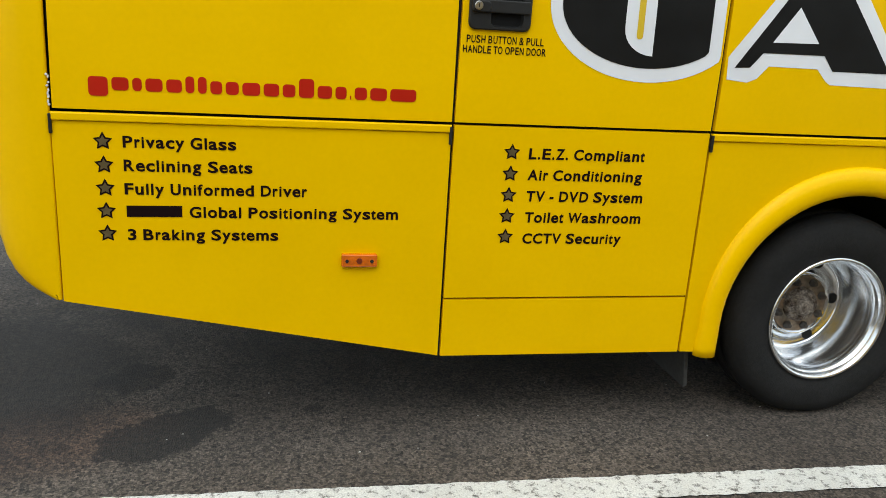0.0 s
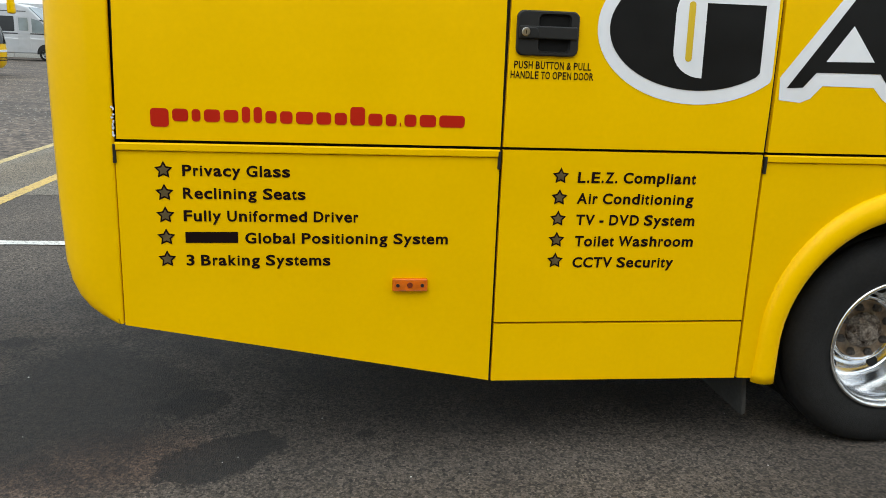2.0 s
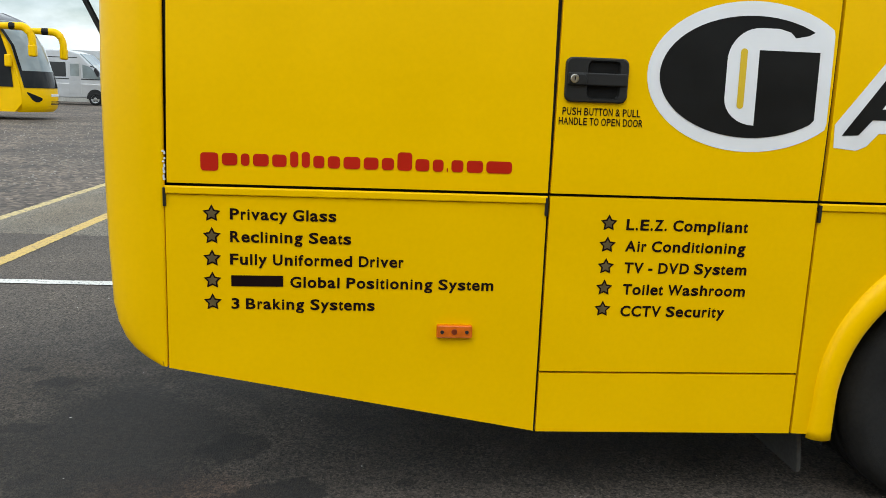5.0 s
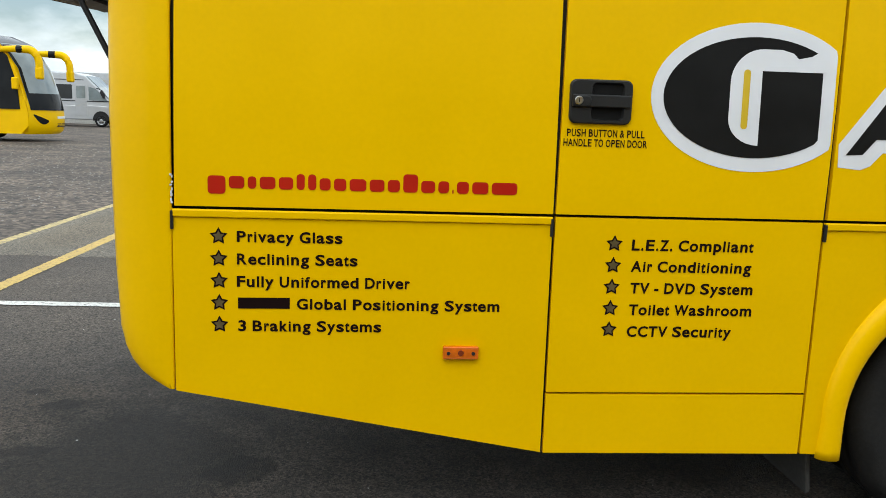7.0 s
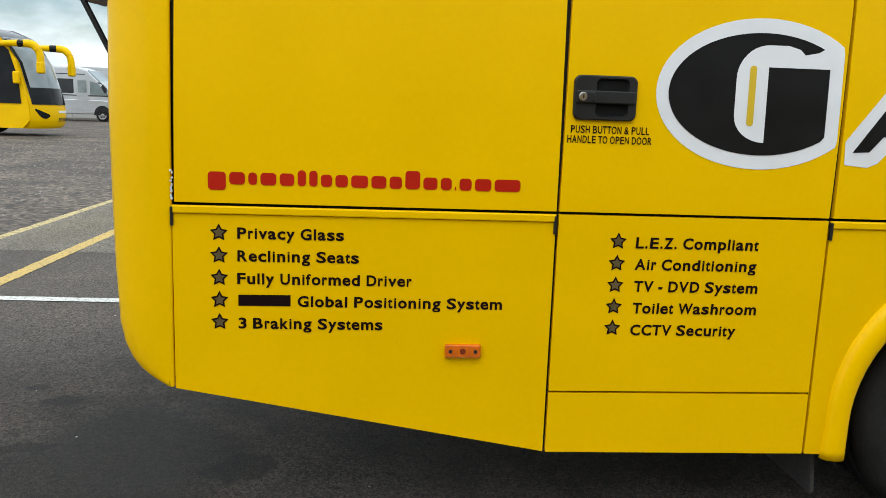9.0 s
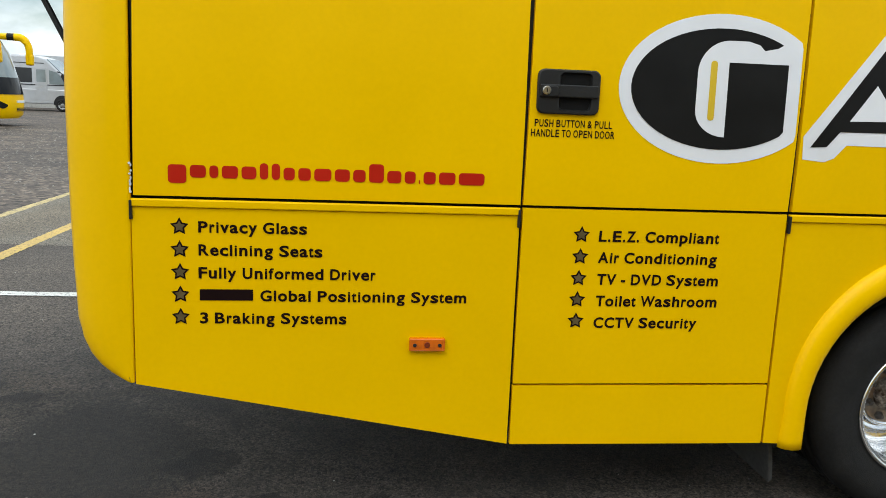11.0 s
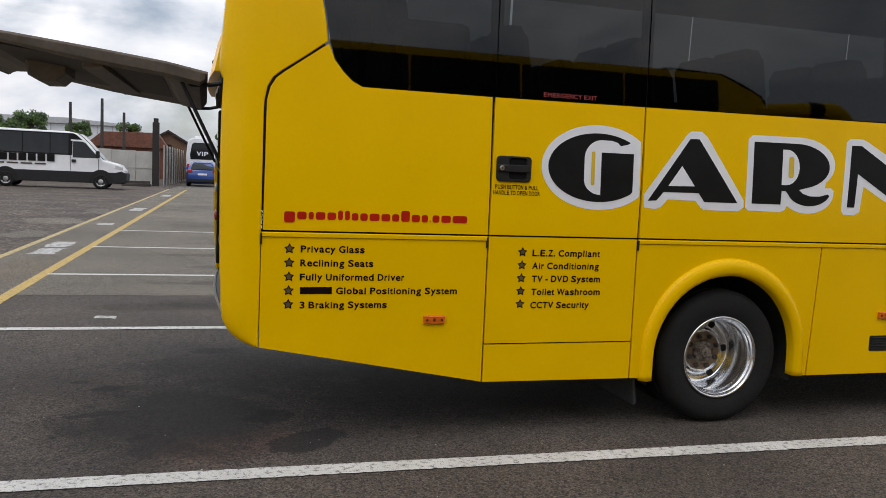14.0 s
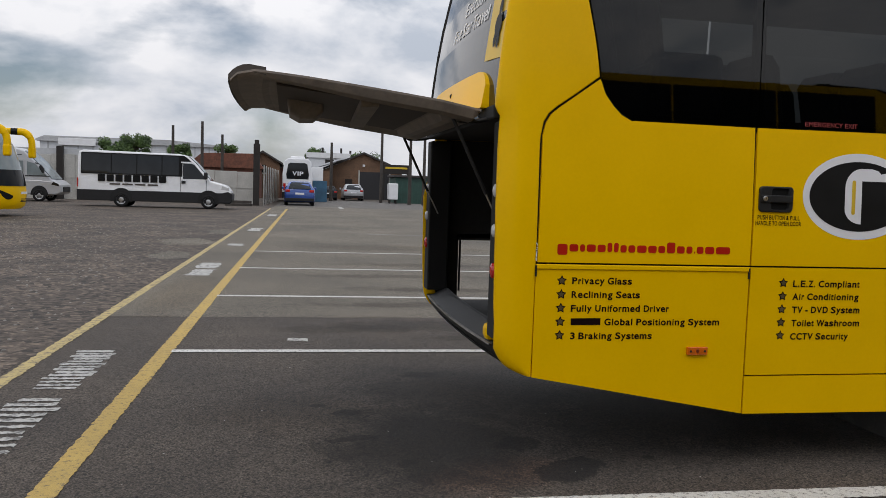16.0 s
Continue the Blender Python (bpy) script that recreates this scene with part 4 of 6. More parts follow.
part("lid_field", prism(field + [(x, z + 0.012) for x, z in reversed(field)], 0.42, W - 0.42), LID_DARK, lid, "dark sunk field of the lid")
bm = prism([(-0.80, 1.895), (-0.70, 1.905), (-0.70, 1.955), (-0.80, 1.945)], 0.40, W - 0.40, 0.008)
for v in bm.verts:
    v.co.x += 0.04 * (v.co.y - 1.2)
part("lid_rib", bm, LID_INNER, lid, "pale slanting rib")
part("latch_housing", prism([(-1.00, 2.00), (-1.22, 2.02), (-1.20, 1.90), (-1.14, 1.868), (-1.05, 1.872), (-1.0, 1.92)], 1.02, 1.38, 0.015), LID_INNER, lid, "grey latch housing under the lid")
part("latch_plate", box(-1.215, -1.02, 1.00, 1.40, 1.985, 1.998, 0.003), WORN_GREY, lid, "pale scuffed latch plate")
for y in (0.30, W - 0.26):
    part("gas_strut", tube([(-0.36, y, 1.875), (-0.155, y, 1.457)], 0.0095), PLASTIC, coach, "black gas strut")
    part("strut_rod", tube([(-0.155, y, 1.457), (-0.07, y, 1.29)], 0.005), STEEL, coach, "thin steel rod of the strut")
    part("hinge_arm", tube([(-0.36, y + 0.05, 1.875), (-0.30, y + 0.05, 1.845), (-0.20, y + 0.05, 1.850), (-0.10, y + 0.05, 1.875)], 0.012), PLASTIC, coach, "black hinge arm")


def flare(cx, cz, r0, r1, out, foot):
    bm = bmesh.new()
    prof = [(0.0, 0.0), (0.05, 0.35), (0.2, 0.75), (0.45, 1.0), (0.75, 0.95), (0.92, 0.7), (1.0, 0.3), (1.0, -1.4)]
    rows = []
    steps = [(-1, foot + (cz - foot) * k / 4) for k in range(4)] + [(0, a) for a in range(180, -1, -6)] + [(1, cz - (cz - foot) * (k + 1) / 4) for k in range(4)]
    for kind, v in steps:
        row = []
        for q, h in prof:
            ro = r1 - 0.030 * (1 - (math.sin(radians(v)) if kind == 0 else 0.0))
            r = ro + (r0 - ro) * q
            if kind == 0:
                x, z = cx + r * math.cos(radians(v)), cz + r * math.sin(radians(v))
            else:
                x, z = cx + kind * (r + 0.012 * (cz - v) / 0.15 * (1 - q)), v
            row.append(bm.verts.new((x, -out * h, z)))
        rows.append(row)
    for a, b in zip(rows, rows[1:]):
        for i in range(len(a) - 1):
            bm.faces.new((a[i], a[i + 1], b[i + 1], b[i]))
    bm.faces.new(rows[0])
    bm.faces.new(rows[-1])
    return bm


part("wheel_arch_flare", flare(2.788, 0.418, 0.490, 0.595, 0.034, 0.290), YELLOW, coach, "yellow rounded wheel arch flare", smooth=True)
part("wheel_arch_flare", flare(7.3, 0.425, 0.47, 0.56, 0.034, 0.288), YELLOW, coach, "yellow rounded wheel arch flare", smooth=True)
for cx in (AX, 7.3):
    bm = bmesh.new()
    ring = arc(cx, 0.43, 0.53, 0.53, 200, -20, 24)
    a = [bm.verts.new((x, 0.02, z)) for x, z in ring]
    b = [bm.verts.new((x, 0.75, z)) for x, z in ring]
    for i in range(len(a) - 1):
        bm.faces.new((a[i], a[i + 1], b[i + 1], b[i]))
    bm.faces.new(b)
    part("wheel_well", bm, UNDERSIDE, coach, "black wheel well")


def coach_wheel(x, y, dish, parent):
    """Tyre and polished steel rim; dish: how deep the disc lies."""
    R, rim = 0.412, 0.250
    tyre_bm = lathe([(rim - 0.012, y + 0.03), (rim + 0.004, y + 0.012), (0.30, y + 0.0), (0.35, y - 0.004), (0.380, y + 0.006), (0.398, y + 0.022), (R - 0.006, y + 0.04), (R, y + 0.055), (R, y + 0.085),
                     (R - 0.012, y + 0.088), (R - 0.012, y + 0.096), (R, y + 0.099), (R, y + 0.15), (R - 0.012, y + 0.153), (R - 0.012, y + 0.161), (R, y + 0.164), (R, y + 0.20),
                     (R - 0.02, y + 0.225), (0.36, y + 0.245), (rim, y + 0.23)], (x, AZ), 72)
    for v in tyre_bm.verts:
        v.co.z = max(v.co.z, 0.006)
    wheel = part("wheel", tyre_bm, RUBBER, parent, "black rubber tyre on a polished deep rim", smooth=True)
    d = y + dish
    part("rim", lathe([(rim + 0.004, y + 0.018), (rim + 0.003, y + 0.006), (rim - 0.005, y + 0.001), (rim - 0.012, y + 0.006), (rim - 0.016, y + 0.024), (rim - 0.020, y + 0.030), (0.224, y + 0.036),
                       (0.220, y + 0.060), (0.222, y + 0.066), (0.217, y + 0.075), (0.215, d - 0.055), (0.212, d - 0.022), (0.206, d - 0.006), (0.198, d + 0.001), (0.165, d + 0.004), (0.150, d + 0.002),
                       (0.138, d - 0.012), (0.136, d - 0.036), (0.132, d - 0.042), (0.126, d - 0.042), (0.122, d - 0.036), (0.0, d - 0.036)], (x, AZ), 72), CHROME, wheel, "polished dished rim", smooth=True)
    for k in range(6):
        a = radians(60 * k + 2)
        cx, cz = x + 0.181 * math.cos(a), AZ + 0.181 * math.sin(a)
        part("hand_hole", lathe([(0.0, d - 0.001), (0.022, d - 0.001), (0.024, d + 0.004), (0.024, d + 0.03), (0.0, d + 0.03)], (cx, cz), 20), RECESS, wheel)
    part("hub_plate", lathe([(0.121, d - 0.034), (0.119, d - 0.0385), (0.0, d - 0.0385)], (x, AZ), 40), HUB_PLATE, wheel, "dull brown-stained hub plate")
    part("hub", lathe([(0.0, d - 0.085), (0.030, d - 0.085), (0.038, d - 0.078), (0.042, d - 0.066), (0.064, d - 0.062), (0.070, d - 0.052), (0.074, d - 0.038)], (x, AZ), 32), HUB_RUST, wheel, "rusty brown hub")
    for k in range(8):
        a = radians(45 * k + 20)
        cx, cz = x + 0.099 * math.cos(a), AZ + 0.099 * math.sin(a)
        part("wheel_nut", lathe([(0.0, d - 0.066), (0.009, d - 0.065), (0.0125, d - 0.056), (0.0165, d - 0.050), (0.0165, d - 0.038)], (cx, cz), 6), NUT, wheel)
    for k in range(8):
        a = radians(45 * k)
        cx, cz = x + 0.053 * math.cos(a), AZ + 0.053 * math.sin(a)
        part("hub_bolt", lathe([(0.0, d - 0.072), (0.007, d - 0.072), (0.008, d - 0.062)], (cx, cz), 6), HUB_RUST, wheel)
    return wheel


coach_wheel(AX, 0.030, 0.230, coach)
part("inner_tyre", lathe([(0.25, 0.34), (0.36, 0.335), (0.42, 0.36), (0.43, 0.40), (0.43, 0.53), (0.36, 0.58), (0.25, 0.57)], (AX, 0.432), 48), RUBBER, coach, smooth=True)
coach_wheel(7.3, 0.06, 0.06, coach)
for x in (AX, 7.3):
    part("far_tyre", lathe([(0.0, W - 0.05), (0.36, W - 0.05), (0.42, W - 0.08), (0.43, W - 0.12), (0.43, W - 0.55), (0.36, W - 0.6), (0.0, W - 0.6)], (x, 0.432), 40), RUBBER, coach, smooth=True)
part("axle", tube([(AX, 0.5, 0.43), (AX, W - 0.5, 0.43)], 0.09), UNDERSIDE, coach)
part("mudflap", prism([(2.205, 0.42), (2.225, 0.42), (2.255, 0.13), (2.24, 0.12)], 0.07, 0.55, 0.004), DUSTY_RUBBER, coach, "dusty black rubber mudflap behind the rear wheel")

# lamps, vent, handle
def marker(x):
    bm = prism(rounded(x, x + 0.117, 0.640, 0.683, 0.005), -0.016, 0.004, 0.004)
    m = part("side_marker_lamp", bm, AMBER, coach, "orange rectangular side marker lamp")
    for dx in (0.018, 0.099):
        part("screw", lathe([(0.0, -0.0185), (0.006, -0.0185), (0.006, -0.012), (0.0, -0.012)], (x + dx, 0.661), 12), RECESS, m)
    part("lens_boss", lathe([(0.0, -0.019), (0.009, -0.019), (0.011, -0.012), (0.0, -0.012)], (x + 0.058, 0.662), 16), DEEP_AMBER, m)


marker(0.902)
marker(3.912)
vent = part("side_vent", prism(rounded(3.864, 4.10, 0.430, 0.530, 0.012), -0.004, 0.014, 0.003), PLASTIC, coach, "black side air vent")
for k in range(5):
    part("vent_slat", box(3.88, 4.085, -0.008, 0.0, 0.444 + k * 0.017, 0.450 + k * 0.017, 0.001), RECESS, vent)

# recessed door handle
HX0, HX1, HZ0, HZ1 = 1.276, 1.476, 1.413, 1.551
yh = lean(1.48)
bm = bmesh.new()
rim = [rounded(HX0, HX1, HZ0, HZ1, 0.022), rounded(HX0 + 0.004, HX1 - 0.004, HZ0 + 0.004, HZ1 - 0.004, 0.020),
       rounded(HX0 + 0.069, HX0 + 0.174, HZ0 + 0.010, HZ1 - 0.009, 0.016), rounded(HX0 + 0.074, HX0 + 0.169, HZ0 + 0.015, HZ1 - 0.014, 0.013)]
loops = [[bm.verts.new((x, y, z)) for x, z in ring] for ring, y in zip([rim[0]] + rim, (yh + 0.002, yh - 0.010, yh - 0.014, yh - 0.014, yh - 0.0025))]
for a, b in zip(loops, loops[1:]):
    for i in range(len(a)):
        j = (i + 1) % len(a)
        bm.faces.new((a[i], a[j], b[j], b[i]))
handle = part("door_handle", bm, PLASTIC, coach, "black plastic recessed door handle with key lock")
part("grip_recess", prism(rounded(HX0 + 0.070, HX0 + 0.173, HZ0 + 0.011, HZ1 - 0.010, 0.014), yh - 0.003, yh - 0.0005), HOLLOW, handle, "deep dark hollow behind the grip")
part("paddle", prism(rounded(HX0 + 0.006, HX1 - 0.006, 1.465, 1.504, 0.006), yh - 0.022, yh - 0.011, 0.004, 3), PLASTIC, handle)
part("lock_boss", prism(rounded(HX0 + 0.009, HX0 + 0.066, 1.466, 1.500, 0.014), yh - 0.025, yh - 0.018, 0.003, 2), PLASTIC, handle)
lock = part("lock_barrel", lathe([(0.0, yh - 0.030), (0.011, yh - 0.030), (0.0135, yh - 0.027), (0.0135, yh - 0.015)], (HX0 + 0.0256, 1.485), 24), STEEL, handle, "bright steel key lock", smooth=False)
part("key_slot", box(HX0 + 0.0241, HX0 + 0.0271, yh - 0.0315, yh - 0.027, 1.479, 1.491), RECESS, lock)

# scuffs of bare primer on the rear seam
rnd = random.Random(12)
for k in range(9):
    z = 1.13 + 0.011 * k + rnd.uniform(0, 0.006)
    x = REAR + 0.003 + rnd.uniform(-0.003, 0.004)
    part("paint_chip", prism(arc(x, z, rnd.uniform(0.002, 0.0045), rnd.uniform(0.003, 0.007), 0, 315, 7), -0.0012, 0.003), WHITE_VINYL, coach)

# ---- vinyl on the side ----
def decal(outline, name, mat, proud, label=""):
    return part(name, skin(outline, proud, 0.0006, 0.0), mat, coach, label)


LINES_A = (("Privacy Glass", 0.244, 0.573, 1.0125), ("Reclining Seats", 0.244, 0.621, 0.941), ("Fully Uniformed Driver", 0.243, 0.789, 0.869),
           ("3 Braking Systems", 0.246, 0.700, 0.725))
LINES_B = (("L.E.Z. Compliant", 1.509, 1.920, 1.0095), ("Air Conditioning", 1.511, 1.919, 0.9385), ("TV - DVD System", 1.513, 1.931, 0.866),
           ("Toilet Washroom", 1.514, 1.934, 0.793), ("CCTV Security", 1.512, 1.870, 0.719))
for words, x0, x1, base in LINES_A:
    lettering(words, "lettering", INK, coach, x0, x1, base, 0.0355, label="the words %s in dark bold letters" % words)
lettering("Global Positioning System", "lettering", INK, coach, 0.430, 1.083, 0.798, 0.0355, label="the words Global Positioning System in dark bold letters")
for words, x0, x1, base in LINES_B:
    lettering(words, "lettering", INK, coach, x0, x1, base, 0.0365, slant=0.03, label="the words %s in dark slanting letters" % words)
decal([(0.246, 0.799), (0.408, 0.800), (0.408, 0.8355), (0.246, 0.8345)], "word_bar", INK, 0.0015, "dark bar of a maker's word")
for sx, tops in ((0.188, (1.030, 0.959, 0.888, 0.817, 0.746)), (1.451, (1.031, 0.959, 0.887, 0.815, 0.743))):
    for z in tops:
        for r, mat, pr, name in ((0.0290, INK, 0.0012, "star"), (0.0185, BRONZE, 0.0022, "star_fill")):
            bm = bmesh.new()
            ring = [bm.verts.new((sx + (r if i % 2 == 0 else r * 0.52) * math.sin(math.pi * i / 5), -pr, z + (r if i % 2 == 0 else r * 0.52) * math.cos(math.pi * i / 5))) for i in range(10)]
            hub = bm.verts.new((sx, -pr, z))
            for i in range(10):
                bm.faces.new((hub, ring[i], ring[(i + 1) % 10]))
            part(name, bm, mat, coach, "small bronze star with dark edge" if name == "star" else "")
lettering("PUSH BUTTON & PULL", "lettering", INK, coach, 1.274, 1.526, 1.3725, 0.0235, bold=0.016, label="the words PUSH BUTTON & PULL in narrow dark capitals")
lettering("HANDLE TO OPEN DOOR", "lettering", INK, coach, 1.264, 1.536, 1.3415, 0.0235, bold=0.016, label="the words HANDLE TO OPEN DOOR in narrow dark capitals")
lettering("EMERGENCY EXIT", "lettering", PINK_VINYL, coach, 1.538, 1.858, 1.882, 0.024, proud=0.001, bold=0.0, label="the words EMERGENCY EXIT in small red capitals")
lettering("IVE S", "lettering", WHITE_VINYL, coach, 2.27, 2.68, 2.782, 0.078, proud=0.001, label="pale capitals high on the side glass")

# the web address: red bars
x = 0.157
for w, z0, z1 in ((0.062, 1.163, 1.219), (0.055, 1.181, 1.219), (0.034, 1.181, 1.219), (0.056, 1.181, 1.219), (0.052, 1.181, 1.219), (0.033, 1.181, 1.230), (0.033, 1.181, 1.230), (0.042, 1.181, 1.219),
                  (0.046, 1.181, 1.219), (0.060, 1.181, 1.219), (0.054, 1.181, 1.219), (0.046, 1.181, 1.219), (0.054, 1.181, 1.238), (0.052, 1.181, 1.219), (0.042, 1.181, 1.219), (0.012, 1.181, 1.193),
                  (0.046, 1.181, 1.219), (0.060, 1.181, 1.219), (0.090, 1.181, 1.219)):
    decal(rounded(x, x + w - 0.008, z0, z1, min(0.011, (w - 0.008) / 2.1), 4), "address_bar", RED_VINYL, 0.0015, "plain red bar of the web address")
    x += w + 0.0025

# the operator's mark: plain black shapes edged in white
def emblem(outer, inner, holes=(), slivers=()):
    e = decal(outer, "mark_edge", WHITE_VINYL, 0.0012, "white edge of the operator's mark")
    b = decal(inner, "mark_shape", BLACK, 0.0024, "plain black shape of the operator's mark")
    for h in holes:
        decal(h, "mark_slot", WHITE_VINYL, 0.0036)
    for h in slivers:
        decal(h, "mark_sliver", YELLOW_VINYL, 0.0046)


def disc(cx, cz, rx, rz, x_cut):
    return [(min(x, x_cut), z) for x, z in arc(cx, cz, rx, rz, 0, 354, 59)]


emblem(disc(1.885, 1.511, 0.346, 0.236, 2.147), disc(1.885, 1.511, 0.306, 0.191, 2.102),
       [arc(1.900, 1.560, 0.104, 0.105, 180, 90, 10) + [(1.960, 1.665), (1.998, 1.655), (2.016, 1.638), (2.060, 1.647), (2.086, 1.662), (2.116, 1.640), (2.108, 1.597), (1.899, 1.597), (1.900, 1.360)]
        + arc(1.900, 1.445, 0.104, 0.085, 270, 180, 8)],
       [rounded(1.838, 1.860, 1.412, 1.600, 0.010)])
emblem([(2.180, 1.298), (2.257, 1.291), (2.291, 1.305), (2.330, 1.348), (2.517, 1.347), (2.552, 1.311), (2.574, 1.296), (2.810, 1.293), (2.848, 1.318), (2.846, 1.360), (2.580, 1.718), (2.541, 1.748), (2.468, 1.746), (2.441, 1.724), (2.176, 1.372)],
       [(2.203, 1.338), (2.260, 1.341), (2.303, 1.391), (2.535, 1.393), (2.576, 1.342), (2.803, 1.343), (2.526, 1.704), (2.465, 1.703)],
       [[(2.332, 1.427), (2.506, 1.431), (2.417, 1.545)]])
emblem([(2.858, 1.318), (2.880, 1.301), (3.105, 1.297), (3.138, 1.311), (3.153, 1.337)] + arc(3.300, 1.425, 0.192, 0.132, -130, 5, 14) + [(3.470, 1.455), (3.424, 1.453)]
       + arc(3.235, 1.592, 0.258, 0.160, -40, 90, 12) + [(2.890, 1.749), (2.860, 1.724)],
       [(2.902, 1.344), (3.107, 1.344), (3.110, 1.425), (3.137, 1.427)] + arc(3.310, 1.438, 0.160, 0.098, -160, -20, 14) + [(3.450, 1.417), (3.390, 1.402), (3.319, 1.400), (3.265, 1.414), (3.235, 1.436)]
       + arc(3.210, 1.578, 0.243, 0.136, -60, 90, 14) + [(2.902, 1.711)],
       [[(3.106, 1.462)] + arc(3.140, 1.568, 0.090, 0.106, -90, 90, 12) + [(3.106, 1.674)]], [rounded(3.152, 3.188, 1.506, 1.633, 0.014)])
emblem([(3.556, 1.318), (3.575, 1.296), (3.655, 1.293), (3.696, 1.314), (3.716, 1.474), (3.900, 1.380), (4.14, 1.30), (4.14, 1.752), (4.02, 1.752), (3.90, 1.668), (3.733, 1.752), (3.693, 1.766), (3.598, 1.764), (3.572, 1.742)],
       [(3.598, 1.342), (3.654, 1.342), (3.668, 1.552), (3.895, 1.425), (4.04, 1.343), (4.10, 1.343), (4.10, 1.712), (4.04, 1.712), (4.02, 1.54), (3.882, 1.616), (3.687, 1.725), (3.613, 1.724)])

# seats behind the glass
seat_mesh = back_mesh = None
for y in (0.28, 1.32):
    for i in range(10):
        if seat_mesh is None:
            s = part("coach_seat", box(0.0, 0.45, 0.0, 0.82, 0.0, 0.38, 0.05), SEAT, coach, "dark cloth high-backed coach seat")
            seat_mesh = s.data
        else:
            s = new("coach_seat", seat_mesh)
            s.parent = coach
        s.location = (0.75 + 0.80 * i, y, 1.285 if i else 1.905)
        for dy in (0.0, 0.42):
            if back_mesh is None:
                k = part("backrest", prism([(-0.04, 0.30), (0.10, 0.30), (0.0, 0.95), (-0.05, 1.02), (-0.13, 1.02), (-0.17, 0.95)], 0.0, 0.40, 0.05, 3), SEAT, s)
                back_mesh = k.data
            else:
                k = new("backrest", back_mesh)
                k.parent = s
            k.location = (0, dy, 0)


# ---- vehicles across the yard ----
def road_wheel(parent, x, y, r, rim_mat=STEEL, width=0.2):
    bm = lathe([(r * 0.62, y + 0.01), (r * 0.8, y), (r * 0.95, y + 0.02), (r, y + 0.05), (r, y + width - 0.03), (r * 0.9, y + width), (r * 0.55, y + width)], (x, r), 32)
    w = part("wheel", bm, RUBBER, parent, smooth=True)
    part("rim", lathe([(r * 0.64, y + 0.006), (r * 0.60, y + 0.03), (r * 0.5, y + 0.04), (r * 0.2, y + 0.015), (0.0, y + 0.01)], (x, r), 24), rim_mat, w)
    for k in range(5):
        a = radians(72 * k + 20)
        part("spoke_gap", lathe([(0.0, y + 0.022), (r * 0.11, y + 0.022), (r * 0.11, y + 0.05)], (x + r * 0.40 * math.cos(a), r + r * 0.40 * math.sin(a)), 8), RECESS, w)
    return w


def pane(parent, pts, name="window", mat=None, y=-0.006, depth=0.012, label=""):
    return part(name, prism(pts, y, y + depth, 0.003), mat or DARK_GLASS, parent, label)


def tapered(bm, width, z0, amount):
    """Lean both flanks inwards above z0."""
    for v in bm.verts:
        if v.co.z > z0:
            k = (v.co.z - z0) * amount
            v.co.y += k if v.co.y < width / 2 else -k
    return bm


def bars(parent, name, mat, x0, x1, z0, z1, n, y, label):
    """Plain bars in place of a maker's or operator's word."""
    step = (x1 - x0) / n
    for i in range(n):
        part(name, box(x0 + i * step, x0 + (i + 0.82) * step, y - 0.004, y + 0.004, z0, z1, 0.002), mat, parent, label if i == 0 else "")


# white minibus
mb = thing("minibus", (-11.66, 40.0, 0), "white minibus with dark windows and black lower skirt", "minibus", turn=0.6)
mb.scale = (1.03, 1.03, 1.03)
body = [(0.0, 0.35), (7.2, 0.35), (7.35, 0.55), (7.33, 0.95), (7.1, 1.22), (6.35, 1.42), (5.60, 2.30), (5.2, 2.66), (4.8, 2.74), (0.25, 2.78), (0.05, 2.70), (0.0, 2.4)]
part("body", tapered(prism(body, 0, 2.0, 0.07, 3), 2.0, 1.3, 0.07), WHITE_PAINT, mb, "white painted body")
part("skirt", prism([(-0.03, 0.30), (6.15, 0.30), (6.15, 0.83), (-0.03, 0.83)], -0.012, 2.012, 0.02), GREY_PLASTIC, mb, "black lower skirt")
part("front_bumper", prism([(6.1, 0.30), (7.3, 0.30), (7.42, 0.45), (7.42, 0.78), (7.2, 0.92), (6.9, 0.84), (6.1, 0.84)], -0.014, 2.014, 0.04), GREY_PLASTIC, mb, "black front bumper")
bm = prism([(0.16, 1.62), (4.96, 1.60), (4.96, 2.36), (5.42, 2.34), (5.12, 2.60), (5.0, 2.66), (0.20, 2.67), (0.16, 2.62)], -0.003, 0.008)
for v in bm.verts:
    v.co.y += max(0, v.co.z - 1.3) * 0.07
part("window_band", bm, BLACK, mb, "black band round the windows")
for x0, x1 in ((0.22, 1.55), (1.59, 2.75), (2.79, 3.95), (3.99, 4.78)):
    bm = prism(rounded(x0, x1, 1.66, 2.60, 0.04), -0.008, 0.006, 0.003)
    for v in bm.verts:
        v.co.y += max(0, v.co.z - 1.3) * 0.07
    part("window", bm, DARK_GLASS, mb, "dark side window")
bm = prism([(4.98, 1.50), (6.10, 1.50), (6.05, 1.62), (5.55, 2.20), (5.40, 2.28), (4.98, 2.28)], -0.008, 0.006, 0.003)
for v in bm.verts:
    v.co.y += max(0, v.co.z - 1.3) * 0.07
part("cab_window", bm, DARK_GLASS, mb, "cab door window")
part("windscreen", prism([(6.30, 1.46), (6.36, 1.45), (5.62, 2.32), (5.25, 2.66), (5.20, 2.62), (5.56, 2.26)], 0.16, 1.84, 0.01), DARK_GLASS, mb)
part("cab_window_trim", tapered(prism([(4.88, 2.30), (5.45, 2.30), (5.45, 2.36), (4.88, 2.36)], -0.004, 0.01), 2.0, 1.3, 0.07), WHITE_PAINT, mb)
